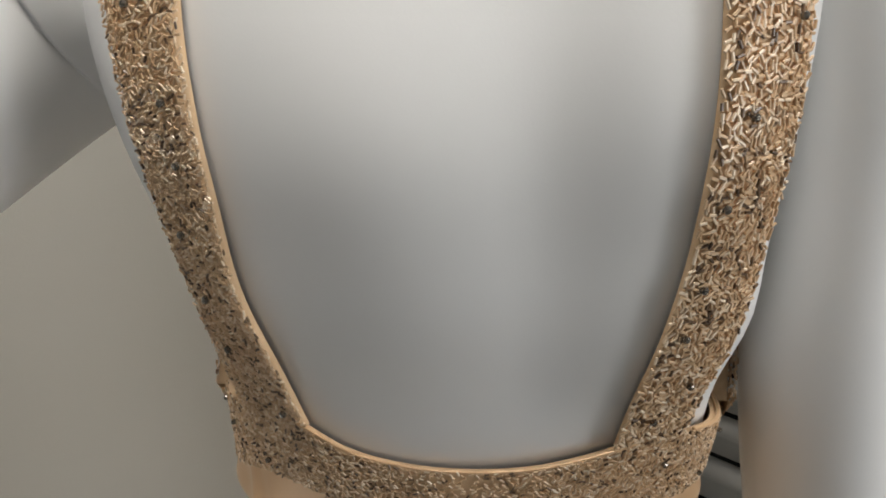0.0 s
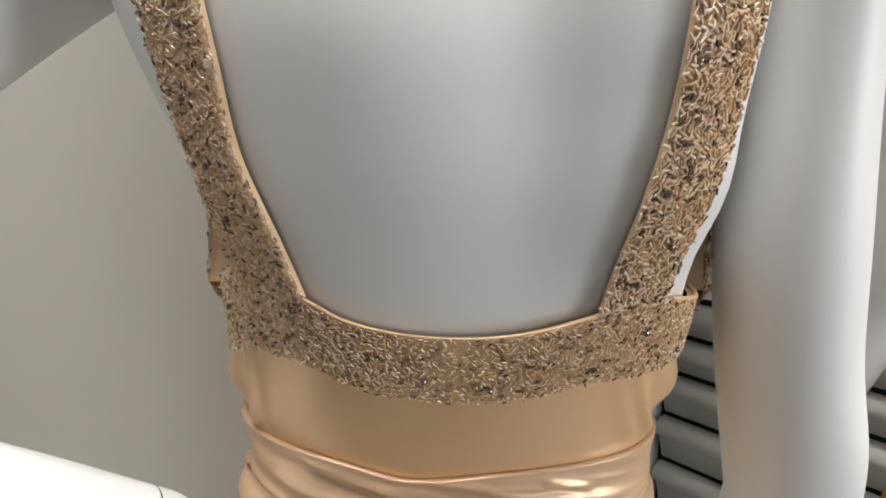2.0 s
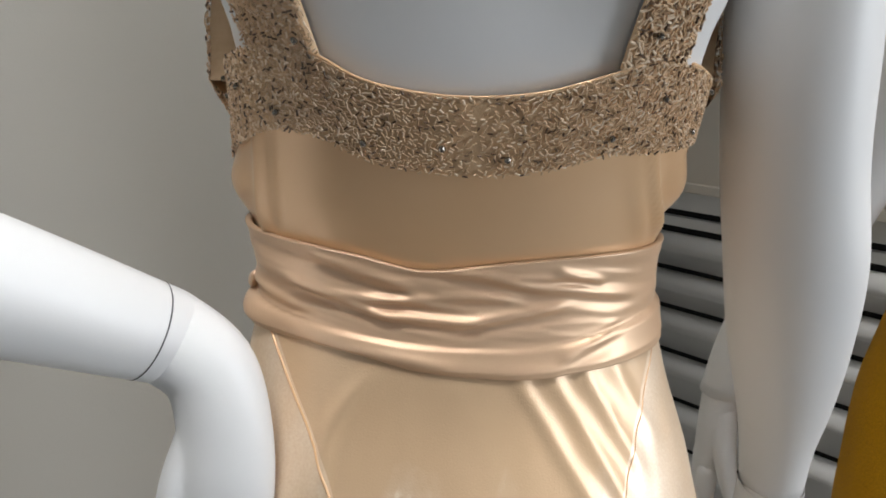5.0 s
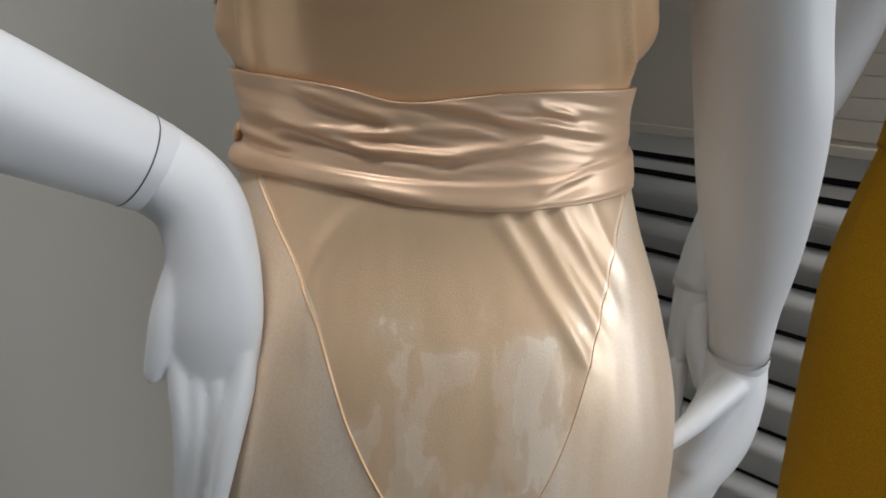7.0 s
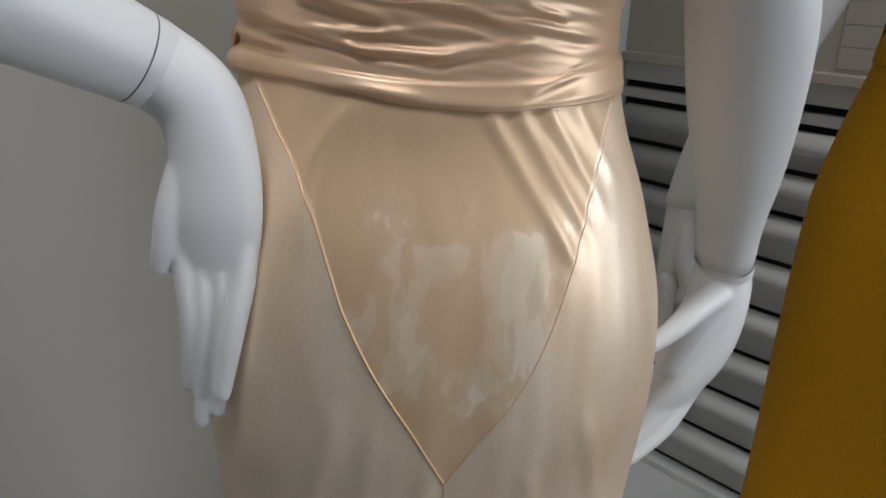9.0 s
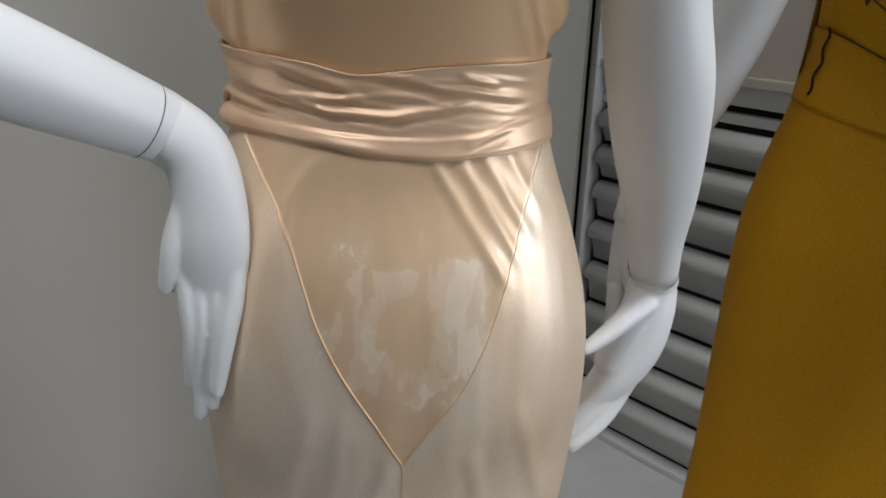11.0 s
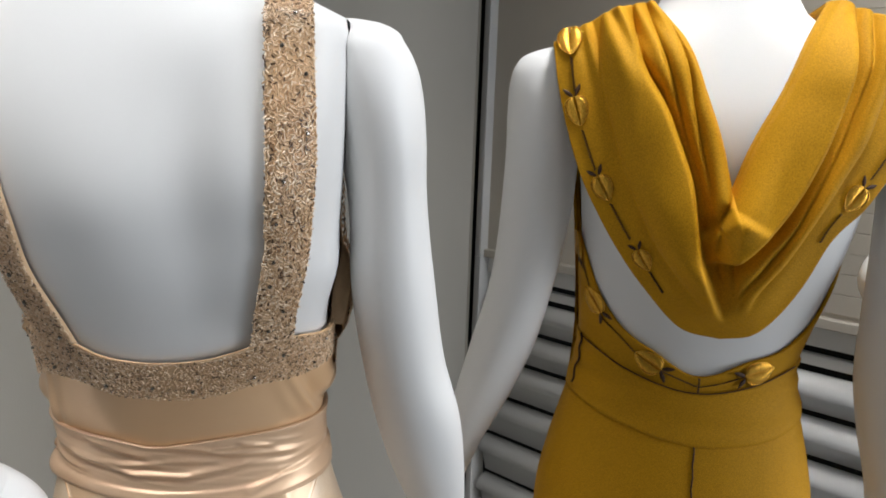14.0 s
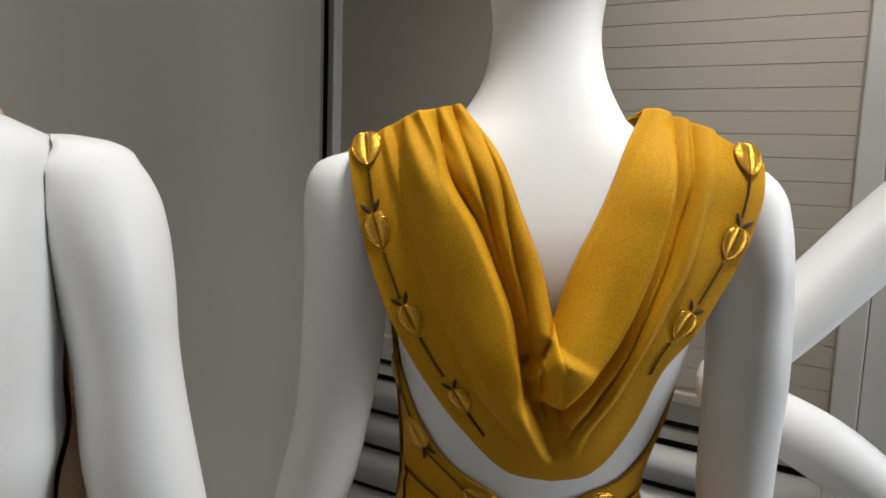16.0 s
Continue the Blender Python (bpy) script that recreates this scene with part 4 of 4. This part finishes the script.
tube(bm, pts, [(0.0011, 0.0011)] * len(pts), 6, up=(0, 1, 0), steps=1)
part("back_seam", bm, M_BROWN, skirt_b)
bm = bmesh.new()
pts = [B.at(radians(-163 + 1.5 * math.sin(i * 0.9)), 1.128 - 0.0042 * i, 0.0095) for i in range(18)]
tube(bm, pts, [(0.0016, 0.0016)] * len(pts), 6, up=(0, 1, 0), steps=1)
part("side_fastening", bm, M_BROWN, dress, "dark hook and eye side fastening")

# cowl drape
LB = lambda q: float(curve([1.17, 1.19, 1.215, 1.26, 1.32, 1.38, 1.44, 1.50, 1.53, 1.56], [-0.172, -0.184, -0.197, -0.212, -0.224, -0.224, -0.219, -0.205, -0.182, -0.160], q))


# soft folds between valleys (across at each height), from one side to the other
VALLEY_Z = [1.19, 1.24, 1.28, 1.32, 1.36, 1.40, 1.44, 1.48, 1.52, 1.56]
VALLEYS = [[0.000, -0.042, -0.076, -0.099, -0.119, -0.133, -0.146, -0.155, -0.155, -0.158],
           [0.008, -0.013, -0.031, -0.041, -0.050, -0.066, -0.084, -0.109, -0.120, -0.126],
           [0.010, -0.010, -0.028, -0.036, -0.044, -0.059, -0.072, -0.086, -0.101, -0.112],
           [0.012, -0.007, -0.025, -0.032, -0.036, -0.047, -0.057, -0.066, -0.082, -0.094],
           [0.014, -0.004, -0.020, -0.022, -0.014, -0.024, -0.041, -0.056, -0.076, -0.104],
           [0.016, -0.002, -0.016, -0.018, -0.008, 0.005, 0.022, 0.040, 0.058, 0.080],
           [0.018, 0.004, 0.004, 0.036, 0.058, 0.074, 0.084, 0.094, 0.099, 0.104],
           [0.020, 0.012, 0.034, 0.057, 0.074, 0.089, 0.100, 0.111, 0.116, 0.120],
           [0.022, 0.026, 0.050, 0.070, 0.090, 0.110, 0.122, 0.132, 0.139, 0.143]]
PROUD = [0.020, 0.014, 0.013, 0.010, 0.0, 0.013, 0.014, 0.012]


def folds_between(a, z):
    at = [float(curve(VALLEY_Z, v, z)) for v in VALLEYS]
    for k, (lo, hi) in enumerate(zip(at, at[1:])):
        if lo <= a < hi and hi - lo > 1e-4:
            w = (a - lo) / (hi - lo)
            return min(PROUD[k], 0.55 * (hi - lo)) * (4 * w * (1 - w)) ** 0.55 * smooth_step(1.205, 1.27, z)
    return 0.0


# two overlaps: how proud, how wide, which side lies on top, and the line of the valley (across, up)
FOLDS = [
    (0.010, 0.026, -1, [(-0.122, 1.53), (-0.109, 1.48), (-0.084, 1.44), (-0.064, 1.397), (-0.049, 1.359), (-0.040, 1.318), (-0.029, 1.270), (-0.012, 1.232), (0.006, 1.200)]),
    (0.023, 0.030, -1, [(0.102, 1.53), (0.096, 1.492), (0.088, 1.455), (0.070, 1.394), (0.046, 1.338), (0.023, 1.303), (-0.004, 1.276), (-0.035, 1.272)]),
    (0.010, 0.022, -1, [(-0.046, 1.300), (-0.030, 1.312), (-0.014, 1.340)]),
]
LINES = [np.array([curve(range(len(f[3])), f[3], (len(f[3]) - 1) * i / 95) for i in range(96)]) for f in FOLDS]
LINES = np.stack(LINES)
TANGENTS = np.gradient(LINES, axis=1)
TANGENTS /= np.linalg.norm(TANGENTS, axis=2, keepdims=True)


def folds_at(a, z):
    gap = np.array((a, z)) - LINES
    near = (gap**2).sum(axis=2).argmin(axis=1)
    h = folds_between(a, z)
    g, t = gap[0, near[0]], TANGENTS[0, near[0]]
    under = 1 - smooth_step(-0.004, 0.004, g[0] * t[1] - g[1] * t[0])
    for k, (amp, reach, top, _) in enumerate(FOLDS):
        i = near[k]
        g, t = gap[k, i], TANGENTS[k, i]
        d = top * (g[1] * t[0] - g[0] * t[1])
        live = 1.25 * amp * (1 - smooth_step(80, 95, i)) * smooth_step(-8, 30, i if k < 2 else 30)
        if k > 0:
            live *= under
        if d > 0:
            h += live * (1.5 * smooth_step(0, 0.30 * reach, d) - 0.5) * math.exp(-max(0.0, d - 0.4 * reach) / reach)
        else:
            h -= live * 0.5 * math.exp(-(d / (0.40 * reach)) ** 2)
    return h


# edges of the drape from the hanging middle up to each shoulder: at the neck and outside
NECK = {-1: [(-0.012, 1.349), (-0.024, 1.398), (-0.043, 1.447), (-0.066, 1.502), (-0.100, 1.547)], 1: [(-0.012, 1.349), (0.005, 1.402), (0.028, 1.452), (0.052, 1.507), (0.078, 1.549)]}
HEM = {-1: [(0.003, 1.179), (-0.042, 1.190), (-0.090, 1.240), (-0.123, 1.284), (-0.148, 1.325), (-0.167, 1.362), (-0.184, 1.410), (-0.196, 1.455), (-0.204, 1.500)],
       1: [(0.003, 1.179), (0.041, 1.191), (0.073, 1.249), (0.094, 1.306), (0.122, 1.340), (0.146, 1.380), (0.167, 1.42), (0.182, 1.465), (0.186, 1.500)]}
BACK = Form([(z, *v) for z, v in zip(B.z, B.v)])


def drape_at(u, v, extra=0.0):
    """u: 0 at the neck edge, 1 at the outer edge; v: -1 on one shoulder, 0 at the hanging middle, 1 on the other; past that over the shoulder."""
    p = min(abs(v), 1.0)
    side = -1 if v < 0 else 1
    neck, hem = NECK[side], HEM[side]
    na = curve(range(len(neck)), neck, p * (len(neck) - 1))
    ha = curve(range(len(hem)), hem, p * (len(hem) - 1))
    k = u ** (1 + 0.25 * (1 - p))
    a, z = na * (1 - k) + ha * k
    # the middle is round, not creased
    a, z = float(a), float(z) + 0.006 * math.sin(math.pi * u) * p
    b = LB(z) + 0.5 * a * a
    rim = smooth_step(0.0, 0.05, u) * (1 - smooth_step(0.86, 0.97, u))
    h = folds_at(a, z) * (0.25 + 0.75 * rim)
    # the hanging middle rolls forward; small gathers at the shoulder seam
    roll = math.exp(-((v - 0.06) / 0.26) ** 2)
    h += roll * (0.018 * math.exp(-((u - 0.25) / 0.16) ** 2) + 0.012 * math.exp(-((u - 0.80) / 0.16) ** 2))
    gather = smooth_step(0.66, 1.0, p) * smooth_step(0.82, 0.70, u)
    h += (0.0042 if v < 0 else 0.0020) * gather * smooth_step(0.04, 0.15, u) * math.sin(2 * math.pi * ((6.0 if v < 0 else 4.0) * u + 0.5 * noise.noise((u * 5, v, 3.0))))
    h += 0.0012 * noise.noise((a * 30, z * 12, u * 3)) + 0.004 * math.sin(u * math.pi) * p + 0.003 * noise.noise((a * 14 + z * 5, z * 7, 8.0))
    over = max(0.0, abs(v) - 1.0) / 0.25
    y = b - h
    cx, cy, hw, hb, hf, tw, n = BACK.level(z)
    if abs(a - cx) < hw:
        y = min(y, cy - hb * (1 - abs((a - cx) / hw) ** n) ** (1 / n) - 0.005)
    return Vector((a, y + extra + 0.115 * over, z + h * 0.09 * p**4 + smooth_step(0.0, 0.4, u) * 0.012 * math.sin(over * 2.1) - 0.014 * over))


bm = bmesh.new()
rows = []
NU, NV = 130, 260
for i in range(-3, NU + 4):
    u = min(1.0, max(0.0, i / NU))
    tuck = 0.004 * max(0, -i, i - NU)
    rows.append([BP @ drape_at(u, 1.25 * (-1 + 2 * j / NV), tuck) for j in range(NV + 1)])
grid(bm, rows)
drape = part("drape", bm, M_MUSTARD, dress, "cowl drape gathered at the shoulders and hanging open")


# gold flowers on brown stems
def petal(bm, p, along, across, n, length, wide, high):
    rows = []
    for i in range(9):
        t = i / 8
        w = wide * math.sin(math.pi * (0.06 + 0.9 * t)) ** 0.8
        rows.append([p + along * (length * (t - 0.5)) + across * (w * c) + n * (high * math.sqrt(max(0, 1 - c * c)) * math.sin(math.pi * (0.08 + 0.86 * t)) + 0.0006) for c in np.linspace(-1, 1, 9)])
    grid(bm, rows)


def flower(owner, at, uv, along_uv, size, leaves=True):
    """A heart-shaped bud of two padded gold petals under a pair of dark leaves; at(u, v, off) gives the cloth."""
    e = 0.004
    p = at(*uv, 0.0)
    d = (at(uv[0] + along_uv[0] * e, uv[1] + along_uv[1] * e, 0.0) - p).normalized()
    n1 = at(*uv, 0.002) - p
    n = n1.normalized()
    c = n.cross(d).normalized()
    n = d.cross(c)
    long, half = 0.035 * size, 0.0150 * size
    wide = lambda t: half * min(1.0, 1.9 * t**0.45 * (1 - t) ** 0.75)
    for k in (-1, 1):
        bm = bmesh.new()
        rows = []
        for i in range(13):
            t = 0.01 + 0.98 * i / 12
            w = wide(t)
            rows.append([p + d * (long * (t - 0.5) + 0.10 * long * (q - 0.45) ** 2) + c * (k * (0.0005 + w * q)) + n * (0.0030 * size * math.sqrt(max(0.0, 1 - (2 * q - 1) ** 2)) * min(1.0, w / half + 0.2) + 0.0006) for q in np.linspace(0, 1, 9)])
        grid(bm, rows)
        part("petal", bm, M_GOLD, owner)
        for q, r in ((1.0, 0.0009), (0.06, 0.0007)):
            bm = bmesh.new()
            pts = [p + c * (k * (wide(t) * q + 0.0006)) + d * (long * (t - 0.5) + 0.0004 * (i % 2)) + n * (0.0012 + 0.0006 * (i % 2)) for i, t in enumerate(np.linspace(0.01, 0.99, 34))]
            tube(bm, pts, [(r, r)] * len(pts), 5, up=(0, 1, 0.2), steps=1)
            part("gold_cord", bm, M_GOLD, owner)
        if not leaves:
            continue
        bm = bmesh.new()
        tilt = (-d + c * (0.75 * k)).normalized()
        petal(bm, p - d * (0.0235 * size) + c * (0.006 * size * k), tilt, n.cross(tilt), n, 0.015 * size, 0.0026 * size, 0.0014)
        part("leaf", bm, M_BROWN, owner)


def stem(owner, at, uvs):
    ts = list(range(len(uvs)))
    n = 14 * (len(uvs) - 1)
    pts = []
    for i in range(n + 1):
        u, v = curve(ts, uvs, (len(uvs) - 1) * i / n)
        p = at(u, v, 0.0012)
        pts.append(p + Vector((0.0012, 0, 0)) * (1 if i % 2 else -1))
    bm = bmesh.new()
    tube(bm, pts, [(0.0008, 0.0008)] * len(pts), 6, up=(0, 1, 0), steps=1)
    part("stem", bm, M_BROWN, owner)


def on_drape(u, v, off):
    p, q, r = drape_at(u, v), drape_at(u + 0.01, v), drape_at(u, v + 0.01)
    n = (q - p).cross(r - p).normalized()
    n = -n if n.y > 0 else n
    return BP @ (p + n * off)


def on_yoke(a, z, off):
    return B.back(a, z, 0.0065 + off)


def on_drape_at(a, z):
    """The place (u, v) on the drape over the point (a, z) of the back."""
    side = -1 if a < 0.003 else 1
    best = min(((u, side * v) for u in np.linspace(0.7, 0.99, 20) for v in np.linspace(0.02, 0.99, 60)), key=lambda q: (drape_at(*q).x - a) ** 2 + (drape_at(*q).z - z) ** 2)
    return min(((best[0] + du, best[1] + dv) for du in np.linspace(-0.016, 0.016, 9) for dv in np.linspace(-0.016, 0.016, 9)), key=lambda q: (drape_at(*q).x - a) ** 2 + (drape_at(*q).z - z) ** 2)


for spray in ([(-0.187, 1.503), (-0.1795, 1.4245), (-0.150, 1.340), (-0.0985, 1.263)], [(0.168, 1.503), (0.1600, 1.4205), (0.1185, 1.337)]):
    spots = [(min(u, 0.90), v) for u, v in (on_drape_at(*q) for q in spray)]
    spots[0] = (spots[0][0], math.copysign(0.975, spots[0][1]))
    for k, (u, v) in enumerate(spots):
        w = spots[k + 1] if k + 1 < len(spots) else (u + 0.02, v * 0.7)
        d = math.hypot(w[0] - u, w[1] - v)
        along = ((w[0] - u) / d, (w[1] - v) / d)
        flower(drape, on_drape, (u, v), along, 0.98 - 0.08 * k, k > 0)
        f0, f1 = (0.24, 0.72) if k + 1 < len(spots) else (0.4, 1.0)
        stem(drape, on_drape, [(u + (w[0] - u) * f, v + (w[1] - v) * f) for f in (f0, (f0 + f1) / 2, f1)])
for a, z, da, dz in ((-0.127, 1.187, -0.5, 0.85), (-0.058, 1.115, -0.82, 0.5), (0.076, 1.110, 0.93, 0.35), (-0.150, 1.26, -0.15, 1.0)):
    flower(yoke, on_yoke, (a, z), (da, dz), 1.1)
stem(yoke, on_yoke, [(-0.118, 1.165), (-0.095, 1.145), (-0.074, 1.124)])
stem(yoke, on_yoke, [(-0.044, 1.105), (-0.02, 1.096), (0.002, 1.088)])
stem(yoke, on_yoke, [(0.006, 1.088), (0.030, 1.094), (0.058, 1.104)])
stem(yoke, on_yoke, [(-0.146, 1.243), (-0.140, 1.225), (-0.134, 1.206)])
stem(yoke, on_yoke, [(0.004, 1.099), (0.004, 1.090), (0.004, 1.081)])

# ---- third figure, only its bent arm in sight ----
bm = bmesh.new()
tube(bm, [(1.22, 0.47, 1.49), (1.138, 0.492, 1.417), (1.018, 0.524, 1.30), (0.945, 0.545, 1.225), (0.935, 0.548, 1.197), (0.965, 0.535, 1.180), (1.05, 0.487, 1.129), (1.132, 0.445, 1.065), (1.19, 0.42, 1.02)],
     [(0.05, 0.05), (0.05, 0.05), (0.046, 0.046), (0.038, 0.038), (0.034, 0.034), (0.038, 0.038), (0.044, 0.044), (0.04, 0.04), (0.03, 0.03)], 24, up=(0, 1, 0))
Form([(0.0, 1.42, 0.52, 0.12, 0.09, 0.09, 0, 2), (0.45, 1.42, 0.52, 0.13, 0.10, 0.10, 0, 2), (0.83, 1.42, 0.51, 0.165, 0.10, 0.10, 0, 2), (1.10, 1.42, 0.51, 0.115, 0.08, 0.09, 0, 2), (1.30, 1.42, 0.49, 0.145, 0.09, 0.11, 0, 2.4),
      (1.45, 1.42, 0.475, 0.165, 0.07, 0.09, 0, 2.8), (1.50, 1.42, 0.475, 0.145, 0.05, 0.06, 0, 2.6), (1.53, 1.42, 0.48, 0.08, 0.05, 0.055, 0, 2), (1.62, 1.42, 0.49, 0.055, 0.05, 0.055, 0, 2), (1.72, 1.42, 0.51, 0.074, 0.085, 0.09, 0, 2), (1.88, 1.42, 0.51, 0.07, 0.085, 0.085, 0, 2), (1.925, 1.42, 0.51, 0.03, 0.035, 0.035, 0, 2)]).skin(bm, 0.0, 1.925, 90, 48, caps=True)
tagged(part("mannequin", bm, M_SKIN), "matt white mannequin with a bent arm, seen beside the mustard dress", "mannequin", "display mannequins")
